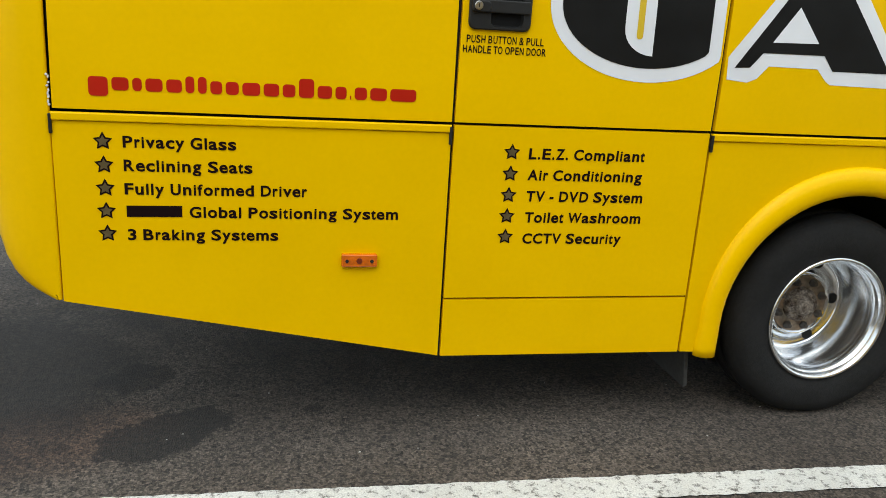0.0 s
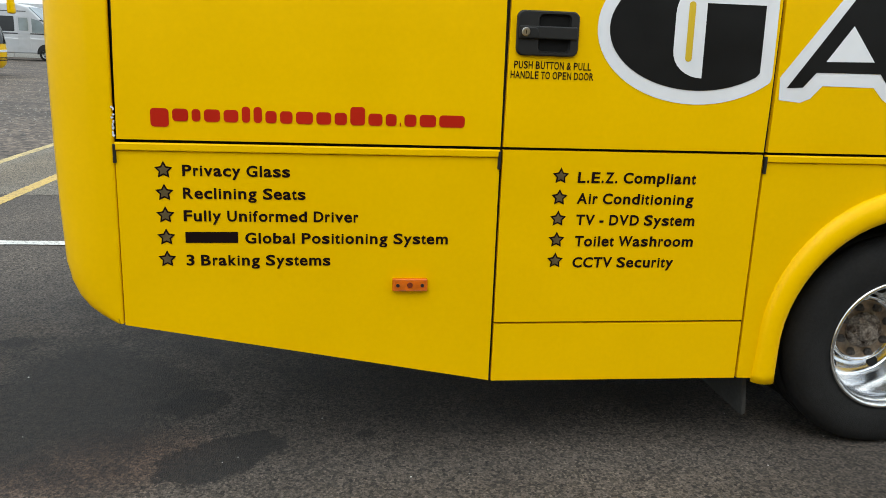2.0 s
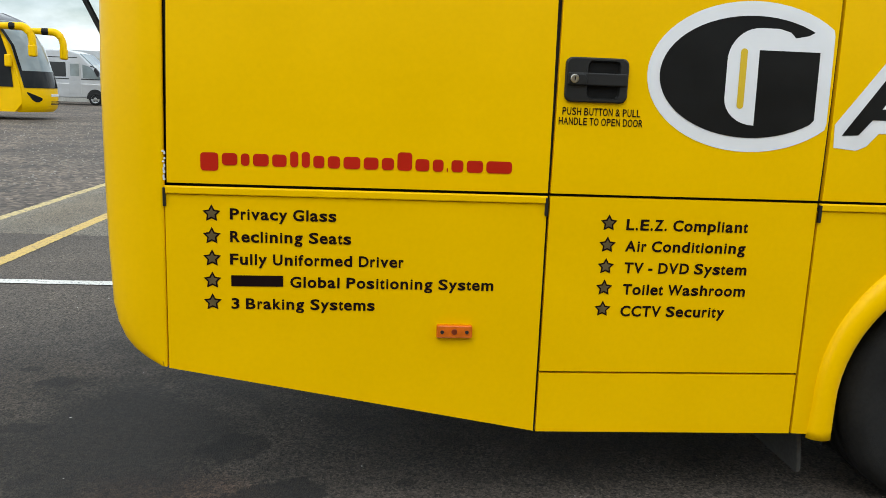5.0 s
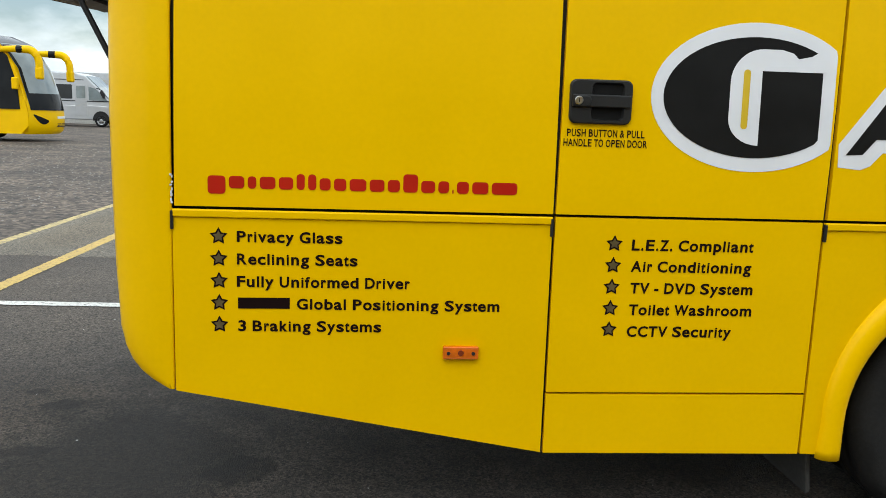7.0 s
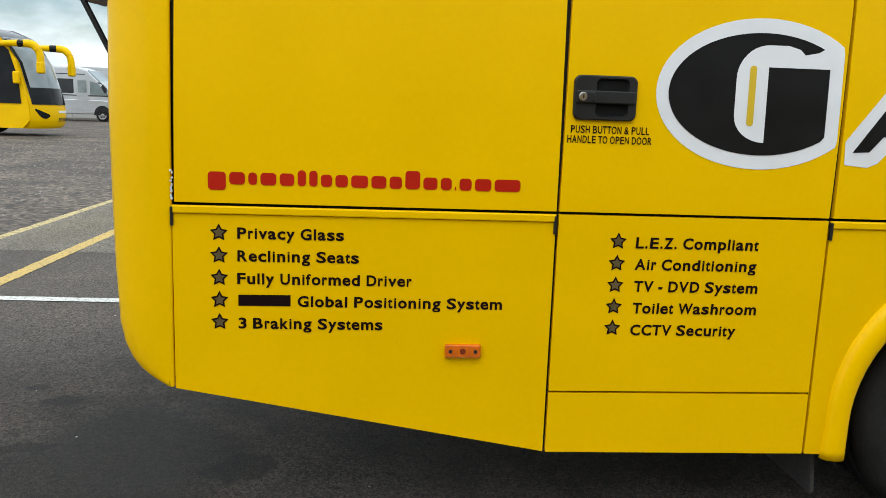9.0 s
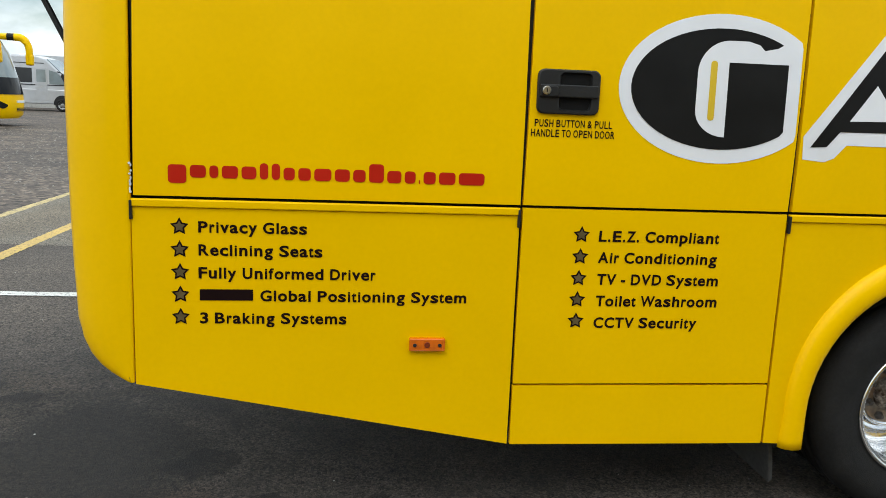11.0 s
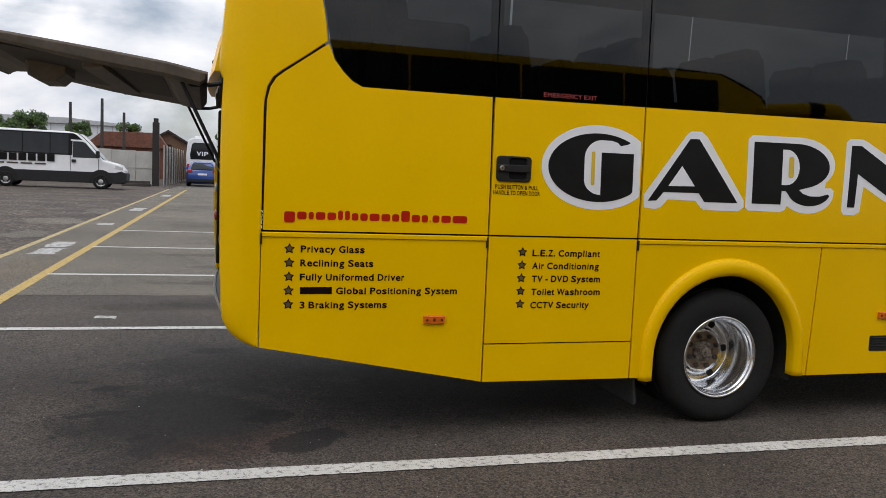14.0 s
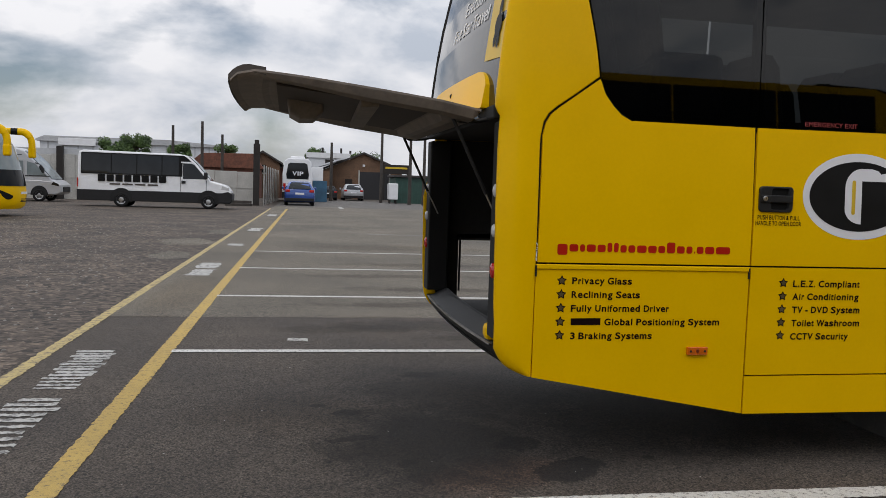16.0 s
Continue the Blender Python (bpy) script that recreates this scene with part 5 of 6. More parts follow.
part("door_seam", box(4.86, 4.875, -0.006, 0.004, 0.84, 2.35), RECESS, mb)
part("door_seam", box(6.12, 6.135, -0.006, 0.004, 0.84, 1.45), RECESS, mb)
part("door_handle", box(4.92, 5.12, -0.03, 0.0, 1.26, 1.40, 0.01), GREY_PLASTIC, mb)
part("mirror", box(6.02, 6.20, -0.24, -0.04, 1.52, 1.86, 0.05), GREY_PLASTIC, mb, "black door mirror")
part("headlamp", prism([(6.86, 1.02), (7.28, 0.96), (7.22, 1.10), (6.92, 1.20)], -0.01, 0.3, 0.01), CLEAR_LENS, mb)
bars(mb, "operator_bar", BLACK, 0.95, 4.25, 1.26, 1.60, 8, -0.006, "plain black bar of the operator's name")
bars(mb, "motto_bar", LID_DARK, 1.5, 3.9, 1.10, 1.17, 4, -0.004, "thin grey bar of a motto")
part("tail_lamp", box(-0.02, 0.03, -0.01, 0.12, 0.95, 1.4, 0.01), RED_LENS, mb)
for x in (2.05, 6.24):
    part("wheel_arch", prism(arc(x, 0.42, 0.53, 0.53, 180, 0, 16) + [(x + 0.53, 0.28), (x - 0.53, 0.28)], -0.02, 0.05, 0.0), RECESS, mb)
    road_wheel(mb, x, -0.045, 0.37, STEEL)
    road_wheel(mb, x, 1.84, 0.37, STEEL)

# old sleepers by the fence
pile = thing("timber_pile", (-4.95, 47.6, 0), "low pile of dark old timbers beside the fence", "timber")
for x, y, z, a in ((0.0, 0.0, 0.0, 4), (0.15, 0.35, 0.0, -6), (0.1, 0.15, 0.17, 9)):
    bm = box(0, 1.5, 0, 0.24, z, z + 0.16, 0.02)
    bmesh.ops.rotate(bm, verts=bm.verts[:], cent=(0.7, 0.1, 0), matrix=pose(0, 0, 0, 0, 0, a).to_3x3())
    bmesh.ops.translate(bm, verts=bm.verts[:], vec=(x, y, 0))
    part("timber", bm, WOOD_POLE, pile)

# silver motorhome
mh = thing("motorhome", (-21.11, 45.6, 0), "silver-white coachbuilt motorhome parked by the fence", "motorhome")
body = [(0.0, 0.45), (7.1, 0.42), (7.25, 0.6), (7.22, 0.95), (7.0, 1.18), (6.75, 1.28), (5.9, 2.25), (5.3, 2.85), (4.7, 3.02), (0.3, 3.02), (0.0, 2.8)]
part("body", prism(body, 0, 2.25, 0.09, 3), MH_PAINT, mh, "pale glossy body")
part("lower_body", prism([(0.0, 0.40), (7.0, 0.40), (7.27, 0.55), (7.25, 0.95), (7.0, 1.14), (6.0, 1.22), (0.0, 1.22)], -0.012, 2.262, 0.05), SILVER_PAINT, mh, "silver lower panels")
part("waist_stripe", box(0.1, 6.7, -0.017, 0.0, 1.42, 1.47), GREY_PLASTIC, mh)
part("roof_stripe", box(0.2, 5.2, -0.008, 0.0, 2.60, 2.64), GREY_PLASTIC, mh)
pane(mh, rounded(2.1, 3.3, 1.60, 2.35, 0.06), mat=DARK_GLASS, label="dark living-room window")
pane(mh, rounded(3.55, 4.55, 1.55, 2.35, 0.06), mat=DARK_GLASS)
part("side_door", prism(rounded(4.70, 5.35, 0.62, 2.36, 0.05), -0.018, 0.004, 0.006), SILVER_PAINT, mh, "side door")
pane(mh, rounded(4.78, 5.27, 1.60, 2.28, 0.04), "door_window", SKY_PALE_GLASS, y=-0.024)
pane(mh, [(5.45, 1.50), (6.50, 1.46), (5.85, 2.15), (5.45, 2.26)], "cab_window", SKY_PALE_GLASS)
part("windscreen", prism([(6.74, 1.30), (6.80, 1.30), (5.96, 2.27), (5.36, 2.86), (5.30, 2.80), (5.9, 2.22)], 0.10, 2.15, 0.01), SKY_PALE_GLASS, mh, "large raked windscreen")
part("mirror", prism([(6.15, 1.95), (6.32, 1.62), (6.42, 1.62), (6.42, 1.88), (6.25, 2.10)], -0.32, -0.12, 0.03), GREY_PLASTIC, mh)
part("mirror_arm", tube([(5.9, 0.0, 2.18), (6.15, -0.2, 2.12)], 0.03), GREY_PLASTIC, mh)
part("headlamp", prism([(6.72, 0.98), (7.16, 0.88), (7.12, 1.02), (6.85, 1.14)], -0.02, 0.35, 0.01), DARK_GLASS, mh)
part("bumper_grille", box(7.18, 7.30, 0.4, 1.85, 0.55, 0.85, 0.02), GREY_PLASTIC, mh)
part("arch", prism(arc(6.1, 0.40, 0.46, 0.50, 180, 0, 16) + [(6.56, 0.36), (5.64, 0.36)], -0.03, 0.05), RECESS, mh)
for x in (1.7, 6.1):
    road_wheel(mh, x, -0.05, 0.36)
    road_wheel(mh, x, 2.1, 0.36)
for x in (2.0, 3.6):
    part("roof_vent", box(x, x + 0.5, 0.8, 1.3, 3.01, 3.14, 0.03), WHITE_PAINT, mh)


# large coaches
def big_coach(name, at, paint, label, turn=0.0, length=11.5, mirrors=True):
    """A full-size coach that faces +x, with a bowed screen and arched mirror arms."""
    c = thing(name, at, label, "coach", turn=turn)
    L, w = length, 2.5
    prof = [(0.05, 0.28), (L - 0.2, 0.28), (L + 0.05, 0.55), (L + 0.05, 0.95), (L - 0.02, 1.35), (L - 0.35, 2.5), (L - 0.85, 3.25), (L - 1.5, 3.52), (0.5, 3.52), (0.1, 3.35), (0.0, 2.5)]
    bm = prism(prof, 0, w, 0.0)
    bmesh.ops.bisect_plane(bm, geom=bm.verts[:] + bm.edges[:] + bm.faces[:], plane_co=(0, w * 0.25, 0), plane_no=(0, 1, 0))
    bmesh.ops.bisect_plane(bm, geom=bm.verts[:] + bm.edges[:] + bm.faces[:], plane_co=(0, w * 0.5, 0), plane_no=(0, 1, 0))
    bmesh.ops.bisect_plane(bm, geom=bm.verts[:] + bm.edges[:] + bm.faces[:], plane_co=(0, w * 0.75, 0), plane_no=(0, 1, 0))

    def bowing(bm):
        for v in bm.verts:
            if v.co.x > L - 1.8:
                v.co.x -= 0.60 * abs(2 * v.co.y / w - 1) ** 2.2
        return tapered(bm, w, 1.4, 0.05)
    part("body", bowing(bm), paint, c, "glossy painted body")
    mask = bmesh.new()
    rows = []
    for z, x in ((0.27, L - 0.10), (0.38, L + 0.02), (0.58, L + 0.065), (0.80, L + 0.075), (1.00, L + 0.065), (1.20, L + 0.035), (1.42, L - 0.02)):
        rows.append([mask.verts.new((x, w * k / 16, z)) for k in range(17)])
    for a, b in zip(rows, rows[1:]):
        for k in range(16):
            mask.faces.new((a[k], a[k + 1], b[k + 1], b[k]))
    part("front_mask", bowing(mask), paint, c, "rounded painted front", smooth=True)
    scr = bmesh.new()
    rows = []
    for z, x in ((1.28, L + 0.01), (1.6, L - 0.07), (2.0, L - 0.185), (2.45, L - 0.31), (2.85, L - 0.56), (3.25, L - 0.83), (3.42, L - 1.22)):
        row = []
        for k in range(13):
            y = 0.05 + (w - 0.1) * k / 12
            row.append(scr.verts.new((x + 0.02, y, z)))
        rows.append(row)
    for a, b in zip(rows, rows[1:]):
        for k in range(12):
            scr.faces.new((a[k], a[k + 1], b[k + 1], b[k]))
    part("windscreen", bowing(scr), SKY_PALE_GLASS, c, "large bowed windscreen with the sky's reflection painted pale", smooth=True)
    low = bmesh.new()
    for z0, z1, x0, x1 in ((1.08, 1.36, L + 0.045, L - 0.01), (1.36, 1.64, L - 0.01, L - 0.085)):
        for k in range(12):
            ya, yb = 0.05 + (w - 0.1) * k / 12, 0.05 + (w - 0.1) * (k + 1) / 12
            low.faces.new([low.verts.new(q) for q in ((x0 + 0.032, ya, z0), (x0 + 0.032, yb, z0), (x1 + 0.032, yb, z1), (x1 + 0.032, ya, z1))])
    for z0, z1, x0, x1 in ((1.64, 2.0, L - 0.085, L - 0.185), (2.0, 2.45, L - 0.185, L - 0.31), (2.45, 2.85, L - 0.31, L - 0.56), (2.85, 3.2, L - 0.56, L - 0.80)):
        for ya, yb in ((0.05, 0.12), (w - 0.12, w - 0.05)):
            low.faces.new([low.verts.new(q) for q in ((x0 + 0.032, ya, z0), (x0 + 0.032, yb, z0), (x1 + 0.032, yb, z1), (x1 + 0.032, ya, z1))])
    bmesh.ops.remove_doubles(low, verts=low.verts[:], dist=0.001)
    part("screen_band", bowing(low), COACH_GLASS, c, "black band along the foot and sides of the windscreen", smooth=True)
    dome = bmesh.new()
    for z0, z1, x0, x1 in ((3.16, 3.27, L - 0.79, L - 0.88), (3.27, 3.40, L - 0.88, L - 1.16), (3.40, 3.53, L - 1.16, L - 1.50), (3.53, 3.56, L - 1.5, L - 3.0)):
        for k in range(12):
            ya, yb = 0.02 + (w - 0.04) * k / 12, 0.02 + (w - 0.04) * (k + 1) / 12
            dome.faces.new([dome.verts.new(q) for q in ((x0 + 0.05, ya, z0), (x0 + 0.05, yb, z0), (x1 + 0.05, yb, z1), (x1 + 0.05, ya, z1))])
    bmesh.ops.remove_doubles(dome, verts=dome.verts[:], dist=0.001)
    part("roof_dome", bowing(dome), DOME_GREY, c, "dark grey dome over the windscreen", smooth=True)
    for k in range(6):
        x0 = 0.5 + k * (L - 2.6) / 6
        bm = prism(rounded(x0, x0 + (L - 2.6) / 6 - 0.03, 1.55, 3.42, 0.03), -0.008, 0.006)
        part("side_window", tapered(bm, w, 1.4, 0.05), COACH_GLASS, c, "dark side window")
        bm = prism(rounded(x0, x0 + (L - 2.6) / 6 - 0.03, 1.55, 3.42, 0.03), w - 0.006, w + 0.008)
        part("side_window", tapered(bm, w, 1.4, 0.05), COACH_GLASS, c, "dark side window")
    bm = prism([(L - 2.05, 1.10), (L - 0.80, 1.10), (L - 0.86, 1.9), (L - 1.15, 2.85), (L - 1.35, 3.0), (L - 2.05, 3.0)], -0.01, 0.006)
    part("front_side_window", tapered(bm, w, 1.4, 0.05), COACH_GLASS, c)
    for s in (0, 1):
        bm = bmesh.new()
        rows = []
        for k in range(9):
            y = 0.12 + 0.42 * k / 8
            top = 0.94 - 0.20 * k / 8
            bot = top - 0.22 * math.sin(math.pi * (k + 0.7) / 9.4)
            rows.append([bm.verts.new((L + 0.09, w - y if s else y, z)) for z in (top, (top + bot) / 2, bot)])
        for a, b in zip(rows, rows[1:]):
            for i in range(2):
                bm.faces.new((a[i], a[i + 1], b[i + 1], b[i]))
        r = bmesh.ops.extrude_face_region(bm, geom=bm.faces[:])
        for g in r["geom"]:
            if isinstance(g, bmesh.types.BMVert):
                g.co.x -= 0.07
        part("headlamp", bowing(bm), COACH_GLASS, c, "dark swept headlamp")
    for k in range(3):
        part("grille_bar", bowing(box(L + 0.03, L + 0.092, 0.95, 1.55, 0.52 + k * 0.045, 0.545 + k * 0.045, 0.004)), RECESS, c, "black bar of the grille")
    part("belt_line", box(0.3, L - 2.2, -0.006, 0.004, 1.32, 1.345), RECESS, c)
    for x in (2.9, L - 2.7):
        part("arch", prism(arc(x, 0.46, 0.58, 0.58, 180, 0, 16) + [(x + 0.58, 0.34), (x - 0.58, 0.34)], -0.012, 0.05), RECESS, c)
        road_wheel(c, x, -0.02, 0.50, CHROME, 0.28)
        road_wheel(c, x, w - 0.3, 0.50, CHROME, 0.28)
    if mirrors:
        for y, s in ((0.10, -1), (w - 0.10, 1)):
            bend = [(L - 0.42 + 0.36 * math.sin(radians(q)), 2.58 + 0.48 * math.cos(radians(q))) for q in range(0, 100, 12)]
            line = [(L - 1.5, y + s * 0.02, 3.03), (L - 1.15, y + s * 0.08, 3.06), (L - 0.8, y + s * 0.14, 3.065)] + [(bx, y + s * 0.21, bz) for bx, bz in bend] + [(L - 0.06, y + s * 0.22, 2.12)]
            arm = part("mirror_arm", tube(line, [0.08, 0.09, 0.105] + [0.120] * len(bend) + [0.115], 12, flat=1.1), paint, c, "yellow arched mirror arm", smooth=True)
            part("arm_band", tube([(L - 0.76, y + s * 0.15, 3.062), (L - 0.54, y + s * 0.18, 3.062)], 0.126, 10), BLACK, arm, "black band")
            part("mirror_head", box(L - 0.18, L + 0.06, y + s * 0.22 - 0.13, y + s * 0.22 + 0.13, 2.10, 2.50, 0.06), paint, arm)
    part("low_mirror", box(L - 0.98, L - 0.78, -0.16, 0.02, 1.75, 2.15, 0.04), paint, c)
    return c


far_coach = big_coach("yellow_coach", (-21.96, 26.0, 0), YELLOW, "large yellow coach with arched mirror arms and dark glass")
part("name_bar", box(11.54, 11.578, 0.95, 1.55, 0.80, 0.88, 0.004), WHITE_VINYL, far_coach, "plain pale bar of the operator's name")
across = big_coach("opposite_coach", (-2.9, -8.75, 0), YELLOW, "large yellow coach parked on the other side of the aisle")
across.scale = (1.06, 1.06, 1.06)

wc = thing("white_coach", (-1.56, 60.0, 0), "white coach seen from behind with a dark back window", "coach")
bm = prism([(0.0, 0.4), (2.3, 0.4), (2.3, 2.2), (2.18, 3.2), (1.9, 3.45), (0.4, 3.45), (0.12, 3.2), (0.0, 2.2)], 0, 11.0, 0.08, 3)
part("body", bm, WHITE_PAINT, wc, "white rounded body")
part("back_window", prism([(0.32, 1.85), (1.98, 1.85), (2.02, 2.2), (1.88, 3.0), (1.7, 3.1), (0.6, 3.1), (0.42, 3.0), (0.28, 2.2)], -0.02, 0.02, 0.01), DARK_GLASS, wc, "black back window")
lettering("VIP", "lettering", WHITE_VINYL, wc, 0.75, 1.6, 2.12, 0.32, place=lambda u, w: Vector((u, -0.026, w)), label="white letters VIP on the back window")
part("roof_pod", box(0.6, 1.7, 0.5, 3.0, 3.42, 3.62, 0.06), WHITE_PAINT, wc)
part("bumper", box(-0.02, 2.32, -0.06, 0.1, 0.35, 0.85, 0.05), GREY_PLASTIC, wc)
for x in (0.06, 2.04):
    part("tail_lamp", box(x, x + 0.2, -0.03, 0.02, 0.95, 1.5, 0.02), RED_LENS, wc)
for x in (0.15, 1.9):
    bm = lathe([(0.0, 0), (0.48, 0), (0.5, 0.05), (0.5, 0.28), (0.0, 0.28)], (0, 0.5), 24)
    for v in bm.verts:
        v.co = Vector((x + v.co.y, 2.6 + v.co.x, v.co.z))
    part("wheel", bm, RUBBER, wc)


def hatchback(name, at, paint, label, scale):
    """A small car seen from behind; it faces +y."""
    c = thing(name, at, label, "car")
    c.scale = (scale,) * 3
    bm = bmesh.new()
    rows = []
    for y, hw, z0, z1, zw in ((0.0, 0.80, 0.32, 0.85, 0.85), (0.06, 0.86, 0.25, 0.95, 0.98), (0.35, 0.90, 0.22, 0.98, 1.28), (0.75, 0.90, 0.22, 0.98, 1.44), (1.8, 0.90, 0.22, 0.96, 1.46), (2.5, 0.90, 0.22, 0.95, 1.32), (3.2, 0.89, 0.22, 0.92, 0.97), (3.9, 0.84, 0.25, 0.80, 0.82), (4.1, 0.74, 0.32, 0.66, 0.68)):
        k = 0.72 if zw > z1 + 0.2 else 0.9
        ring = [(-hw, z0), (-hw, (z0 + z1) / 2), (-hw * 0.98, z1), (-hw * k, zw - 0.05), (-hw * k * 0.8, zw), (hw * k * 0.8, zw), (hw * k, zw - 0.05), (hw * 0.98, z1), (hw, (z0 + z1) / 2), (hw, z0)]
        rows.append([bm.verts.new((0.9 + x, y, z)) for x, z in ring])
    for a, b in zip(rows, rows[1:]):
        for i in range(len(a)):
            j = (i + 1) % len(a)
            bm.faces.new((a[i], a[j], b[j], b[i]))
    bm.faces.new(rows[0])
    bm.faces.new(rows[-1])
    part("body", bm, paint, c, smooth=True)
    bm = bmesh.new()
    bm.faces.new([bm.verts.new(p) for p in ((0.24, 0.055, 1.00), (1.56, 0.055, 1.00), (1.45, 0.36, 1.30), (1.38, 0.56, 1.385), (0.42, 0.56, 1.385), (0.35, 0.36, 1.30))])
    for v in bm.verts:
        v.co.y -= 0.03
    part("rear_window", bm, DARK_GLASS, c, "dark rear window")
    for x0, x1 in ((0.06, 0.34), (1.46, 1.74)):
        part("tail_lamp", box(x0, x1, -0.02, 0.1, 0.80, 0.95, 0.02), RED_LENS, c)
    part("number_plate", box(0.64, 1.16, -0.012, 0.01, 0.66, 0.77, 0.004), WHITE_VINYL, c, "blank pale number plate")
    part("bumper", box(0.05, 1.75, -0.03, 0.12, 0.26, 0.45, 0.03), GREY_PLASTIC, c)
    for x in (0.02, 1.58):
        for y in (0.75, 3.3):
            bm = lathe([(0.0, 0), (0.29, 0), (0.31, 0.03), (0.31, 0.17), (0.29, 0.2), (0.0, 0.2)], (0, 0.31), 24)
            for v in bm.verts:
                v.co = Vector((x + v.co.y, y + v.co.x, v.co.z))
            part("wheel", bm, RUBBER, c)
    for x in (-0.16, 1.82):
        part("mirror", box(x, x + 0.14, 2.6, 2.75, 0.95, 1.1, 0.03), paint, c)
    return c


hatchback("blue_car", (-1.38, 52.0, 0), BLUE_PAINT, "blue hatchback seen from behind on the far road", 1.15)
hatchback("silver_car", (4.24, 76.0, 0), SILVER_PAINT, "silver estate car parked before the brick garage", 1.12)
hatchback("dark_car", (1.84, 74.0, 0), GREY_PLASTIC, "dark grey car parked beside the garage", 0.95)

# ---- boundary ----
fence = thing("panel_fence", (0.17, 52, 0), "pale concrete panel fence behind the minibus", "fence")
for k in range(24):
    x0 = -38 + k * 1.45
    h = 2.9 if x0 < -13.2 else 2.22
    part("fence_panel", box(x0, x0 + 1.43, 0.0, 0.10, 0.0, h - 0.03 * (k % 3), 0.015), CONCRETE, fence)
    part("fence_rail", box(x0 + 0.02, x0 + 1.41, -0.03, 0.0, h * 0.48, h * 0.48 + 0.06), CONCRETE, fence)
part("dark_post", box(-15.9, -15.5, -0.2, 0.05, 0, 3.4, 0.02), DARK_TIMBER, fence, "black tarred post")
part("sheet_strip", box(-38, -13.4, 0.12, 0.16, 2.3, 3.25, 0.01), ROOF_GREY, fence, "grey corrugated strip above the fence")
gate = thing("gate_post", (-3.14, 49.5, 0), "tall dark timber gate post", "post")
part("post", box(-0.20, 0.20, -0.15, 0.15, 0, 3.95, 0.02), DARK_TIMBER, gate)
part("cap", box(-0.14, 0.14, -0.11, 0.11, 3.95, 4.2, 0.02), DARK_TIMBER, gate)
side_fence = thing("slatted_side_fence", (-2.69, 50, 0), "dark fence with pale concrete posts along the road", "fence")
for k in range(9):
    y = k * 2.2
    part("concrete_post", box(-0.03 + k * 0.09, 0.045 + k * 0.09, y, y + 0.2, 0, 2.6, 0.02), CONCRETE, side_fence)
    for j in range(5):
        part("board", box(-0.03 + k * 0.09, 0.03 + k * 0.09, y + 0.2, y + 2.2, 0.05 + j * 0.5, 0.5 + j * 0.5), DARK_TIMBER, side_fence)


def gable(name, at, wide, deep, eave, ridge, wall, roof, label, along_y=True, turn=0.0):
    """A plain gabled building: walls with thickness and an overhanging roof."""
    b = thing(name, at, label, "building", turn=turn)
    part("wall", prism([(0, 0), (wide, 0), (wide, eave), (wide / 2, ridge), (0, eave)], 0, deep), wall, b)
    t = 0.22
    for s in (0, 1):
        x0, x1 = (-0.3, wide / 2) if s == 0 else (wide + 0.3, wide / 2)
        slope = (ridge - eave) / (wide / 2)
        z0 = eave - slope * 0.3
        part("roof", prism([(x0, z0 + 0.02), (x1, ridge + 0.02), (x1, ridge + t), (x0, z0 + t)], -0.35, deep + 0.35), roof, b)
    return b


garage = gable("brick_garage", (2.78, 86, 0), 8.6, 14, 3.2, 5.0, BROWN_BRICK, DARK_ROOF, "brown brick garage with a dark roller door")
part("roller_door", box(3.9, 7.15, -0.06, 0.05, 0.0, 3.05, 0.01), DOOR_DARK, garage, "dark open roller door")
part("door_frame", box(3.75, 3.9, -0.1, 0.05, 0.0, 3.2, 0.01), CONCRETE, garage)
part("door_frame", box(7.15, 7.3, -0.1, 0.05, 0.0, 3.2, 0.01), CONCRETE, garage)
part("side_door", box(2.3, 3.1, -0.05, 0.05, 0, 2.2, 0.01), DARK_TIMBER, garage)
part("wall_lamp", box(4.2, 4.45, -0.2, 0.0, 3.6, 3.85, 0.03), WHITE_PAINT, garage)
lean_to = thing("lean_to", (1.17, 84, 0), "low brick lean-to with a pale sheet roof", "building")
part("wall", box(0, 2.4, 0, 10, 0, 3.0), BROWN_BRICK, lean_to)
part("roof", prism([(-0.2, 3.0), (3.6, 4.3), (3.6, 4.45), (-0.2, 3.15)], -0.3, 10), CLADDING, lean_to)

house = gable("brick_house", (-5.35, 80, 0), 3.4, 12, 3.5, 4.5, BROWN_BRICK, DARK_ROOF, "weathered brown brick house behind the road fence")
part("window", box(1.2, 2.0, -0.05, 0.03, 2.5, 3.3), DARK_GLASS, house)
part("window_sill", box(1.1, 2.1, -0.12, 0.02, 2.38, 2.5), CONCRETE, house)
shed = thing("tiled_shed", (-10.16, 74, 0), "long low brick shed with a red tiled roof", "building")
part("wall", box(0, 6.5, 0, 5, 0, 2.9), RED_BRICK, shed)
part("roof", prism([(-0.3, 2.75), (6.8, 2.75), (5.8, 4.15), (1.2, 4.05)], -0.3, 5.3, 0.03), ROOF_TILE, shed, "red tiled roof")
row = gable("brick_row", (-2.34, 82, 0), 4.2, 10, 2.9, 3.7, RED_BRICK, DARK_ROOF, "dark red brick row beside the road")
part("window", box(1.3, 2.3, -0.05, 0.03, 1.6, 2.6), DARK_GLASS, row)

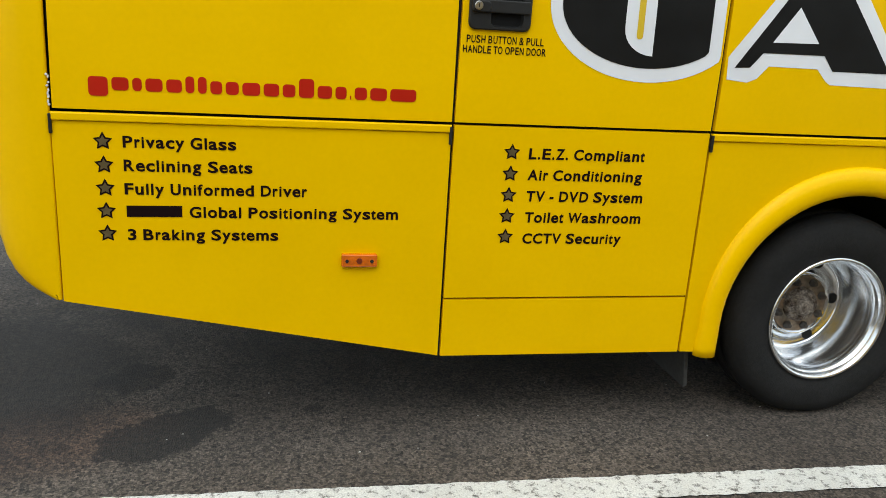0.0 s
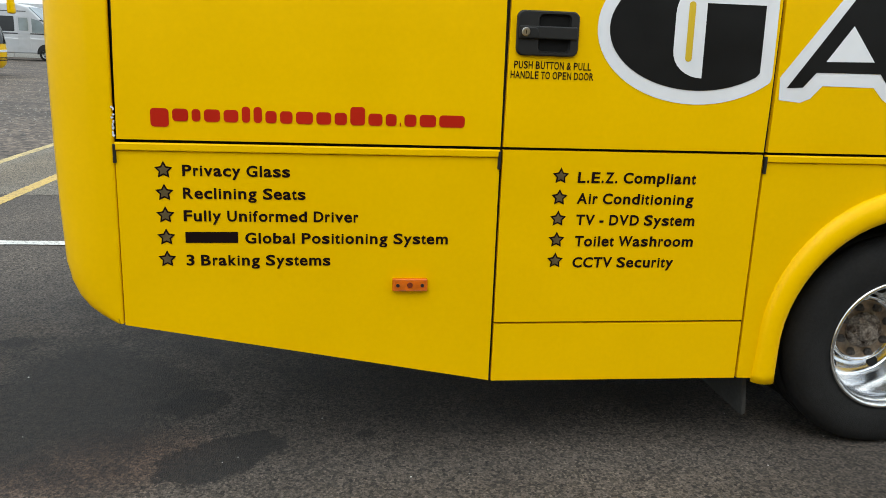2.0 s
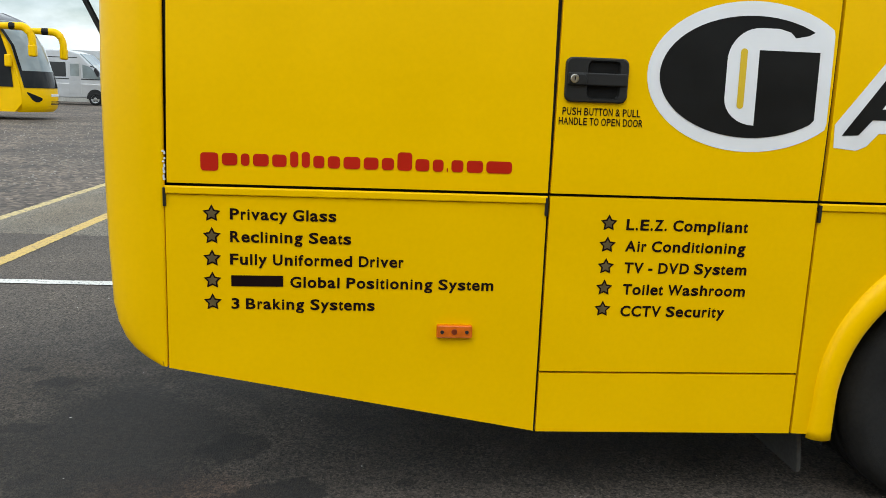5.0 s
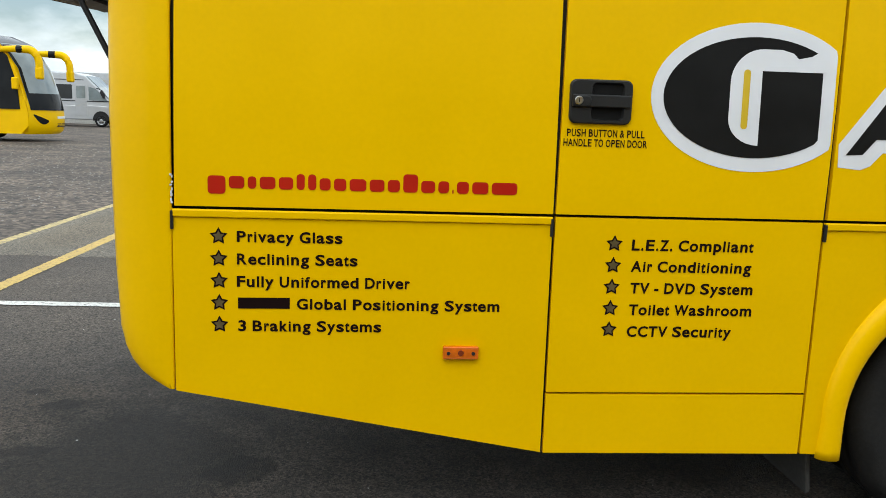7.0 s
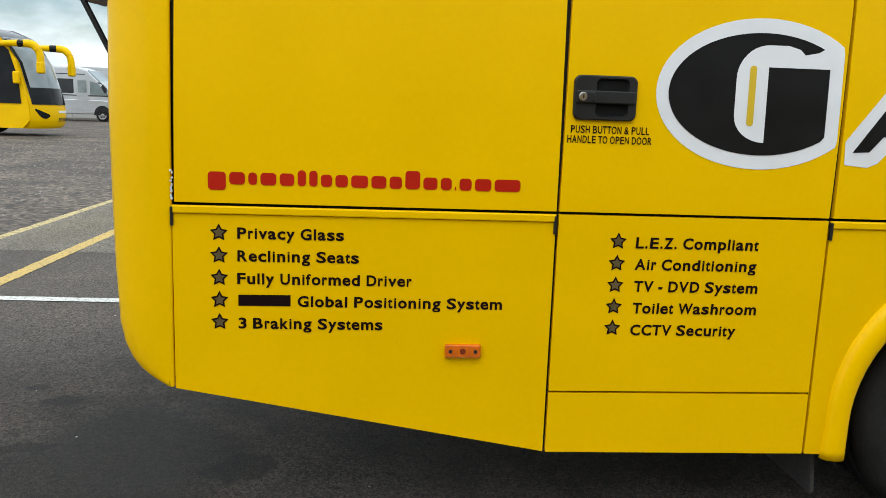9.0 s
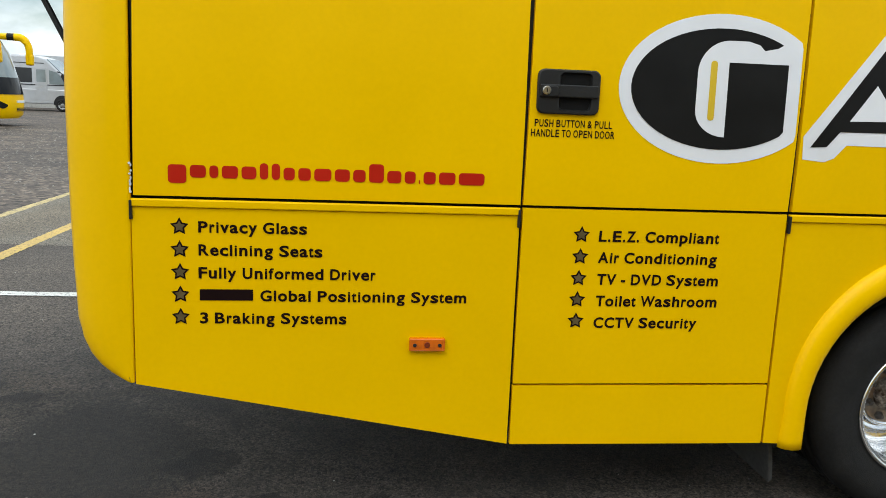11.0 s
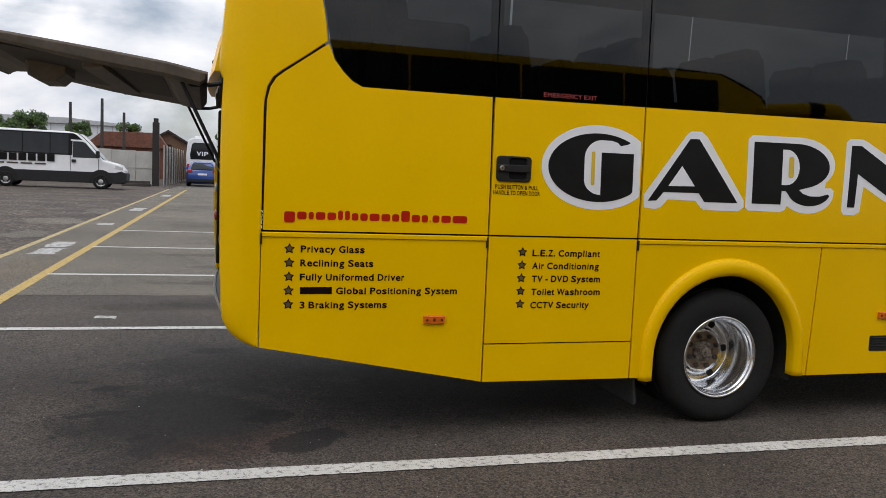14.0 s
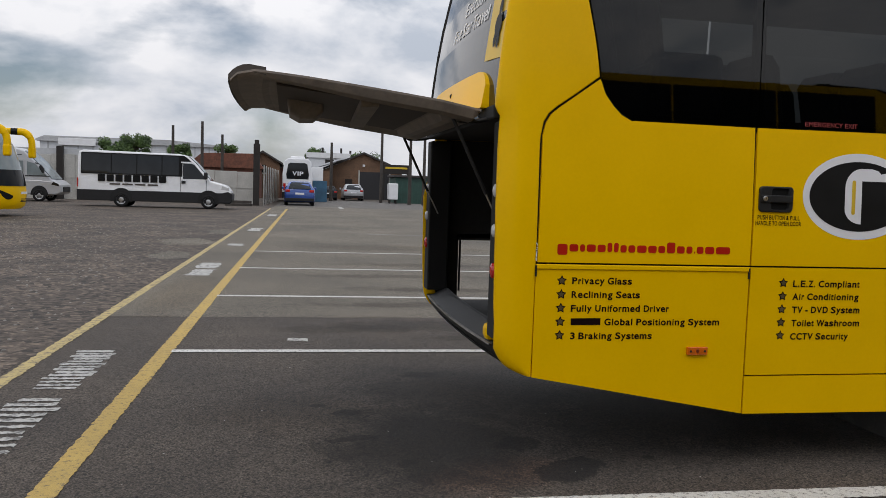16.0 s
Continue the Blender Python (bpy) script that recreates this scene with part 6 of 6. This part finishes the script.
hall = thing("pale_hall", (-28.7, 95, 0), "long pale metal-clad industrial hall", "building")
part("wall", box(0, 20, 0, 25, 0, 5.4), CLADDING, hall)
part("roof", prism([(-0.4, 5.4), (20.3, 5.4), (20.3, 5.6), (14, 6.05), (0.5, 6.0), (-0.4, 5.6)], -0.3, 25), ROOF_GREY, hall)
for k in range(12):
    part("cladding_rib", box(0.8 + k * 1.6, 0.92 + k * 1.6, -0.05, 0.0, 0.0, 5.4), ROOF_GREY, hall)
part("rooflight", box(2.0, 6.0, -0.36, -0.2, 5.0, 5.8, 0.03), WHITE_PAINT, hall)
sign_block = thing("far_block", (1.55, 110, 0), "far pale flat-roofed works building", "building")
part("wall", box(0, 8.5, 0, 10, 0, 5.2), CLADDING, sign_block)
part("parapet", box(-0.2, 8.7, -0.2, 10, 5.2, 5.9), WHITE_PAINT, sign_block)
bars(sign_block, "sign_bar", DARK_TIMBER, 2.4, 6.6, 4.4, 5.0, 3, -0.05, "plain dark bar of a far sign")
for k in range(5):
    part("roof_stack", tube([(0.8 + k * 1.3, 2, 5.8), (0.8 + k * 1.3, 2, 6.4 + 0.3 * (k % 2))], 0.15), DARK_TIMBER, sign_block)

container = thing("blue_container", (0.96, 66, 0), "blue storage container with a white box on top", "container")
part("box", box(0, 1.2, 0, 5, 0.0, 1.8, 0.03), CONTAINER_BLUE, container)
part("top_box", box(-0.2, 0.85, 0.1, 4, 1.8, 2.95, 0.03), WHITE_PAINT, container)
green = thing("green_hut", (8.62, 70, 0), "dark green sheet-metal hut and railings", "hut")
part("wall", box(0, 7, 0, 5, 0, 2.4, 0.02), GREEN_METAL, green)
for k in range(14):
    part("railing", box(k * 0.5, 0.06 + k * 0.5, -0.5, -0.44, 0, 2.0), GREEN_METAL, green)
part("roof", box(-0.2, 7.2, -0.3, 5.2, 2.4, 2.6, 0.02), DARK_ROOF, green)
tank = thing("white_tank", (7.72, 68, 0), "small white tank beside the hut", "tank")
part("shell", box(0, 0.85, 0, 1.2, 0.35, 1.8, 0.08), WHITE_PAINT, tank)
for x in (0.1, 0.65):
    part("foot", box(x, x + 0.1, 0.1, 1.0, 0, 0.36), DARK_TIMBER, tank)
yellow_sign = thing("far_signboard", (8.87, 84, 0), "far yellow and black signboard on the works fence", "sign")
part("board", box(0, 3.2, 0, 0.1, 2.9, 3.9, 0.02), DARK_TIMBER, yellow_sign)
part("band", box(0.4, 2.8, -0.02, 0.0, 3.45, 3.65), YELLOW_VINYL, yellow_sign)
part("post", box(0.2, 0.35, 0.02, 0.1, 0, 2.9), DARK_TIMBER, yellow_sign)
part("post", box(2.8, 2.95, 0.02, 0.1, 0, 2.9), DARK_TIMBER, yellow_sign)

for x, y, h in ((-11.0, 70, 6.2), (-8.55, 70, 6.65), (-7.0, 72, 5.7), (2.8, 72, 5.4), (7.25, 70, 6.4), (9.0, 64, 5.6), (10.2, 64, 5.8)):
    p = thing("utility_pole", (x, y, 0), "dark weathered utility pole", "pole", "utility poles")
    part("shaft", tube([(0, 0, 0), (0, 0, h)], [0.16, 0.11], 10), WOOD_POLE, p)
    part("cross_piece", box(-0.09, 0.09, -0.12, 0.12, h - 0.35, h - 0.15, 0.02), WOOD_POLE, p)



def tree(at, height, spread, seed, label):
    """Trunk, limbs and a crown of many small leaf clumps with gaps."""
    t = thing("tree", at, label, "tree", "trees behind the fence")
    rnd = random.Random(seed)
    bm = tube([(0, 0, 0), (0.05, 0, height * 0.35), (-0.05, 0.05, height * 0.6), (0, 0, height * 0.85)], [0.22, 0.17, 0.11, 0.04], 8)
    tips = []
    for k in range(9):
        a, z = rnd.uniform(0, 6.28), height * rnd.uniform(0.4, 0.75)
        tip = (spread * 0.7 * math.cos(a), spread * 0.7 * math.sin(a), z + height * rnd.uniform(0.08, 0.28))
        tube([(0, 0, z), (tip[0] * 0.5, tip[1] * 0.5, z + (tip[2] - z) * 0.65), tip], [0.08, 0.05, 0.02], 6, bm=bm)
        tips.append(tip)
    part("trunk", bm, BARK, t)
    vs, fs = [], []
    tips += [(rnd.gauss(0, spread * 0.35), rnd.gauss(0, spread * 0.35), height * rnd.uniform(0.62, 0.95)) for _ in range(16)]
    for cx, cy, cz in tips:
        rad = spread * rnd.uniform(0.22, 0.42)
        for _ in range(230):
            d = Vector((rnd.gauss(0, 1), rnd.gauss(0, 1), rnd.gauss(0, 0.8))).normalized() * rad * rnd.random() ** 0.4
            p = Vector((cx, cy, cz)) + d
            u = Vector((rnd.uniform(-1, 1), rnd.uniform(-1, 1), rnd.uniform(-1, 1))).normalized()
            w = u.orthogonal().normalized()
            s, k = rnd.uniform(0.06, 0.13), len(vs)
            vs += [p + u * s, p + w * s * 0.6, p - u * s, p - w * s * 0.6]
            fs.append((k, k + 1, k + 2, k + 3))
    me = bpy.data.meshes.new("crown")
    me.from_pydata([tuple(v) for v in vs], [], fs)
    me.materials.append(LEAF)
    ob = new("crown", me)
    ob.parent = t
    return tagged(ob, "", "", "", "stuff")


for x, y, h, s, seed in ((-16.6, 75, 5.2, 1.5, 1), (-15.2, 75.5, 5.5, 1.6, 2), (-11.4, 77, 4.9, 1.1, 3), (-7.0, 76, 5.0, 1.2, 4), (8.2, 100, 5.6, 2.2, 5), (2.6, 112, 6.6, 1.5, 6), (-20, 120, 6, 2.2, 7)):
    tree((x, y, 0), h, s, seed, "small green leafy tree behind the fence")
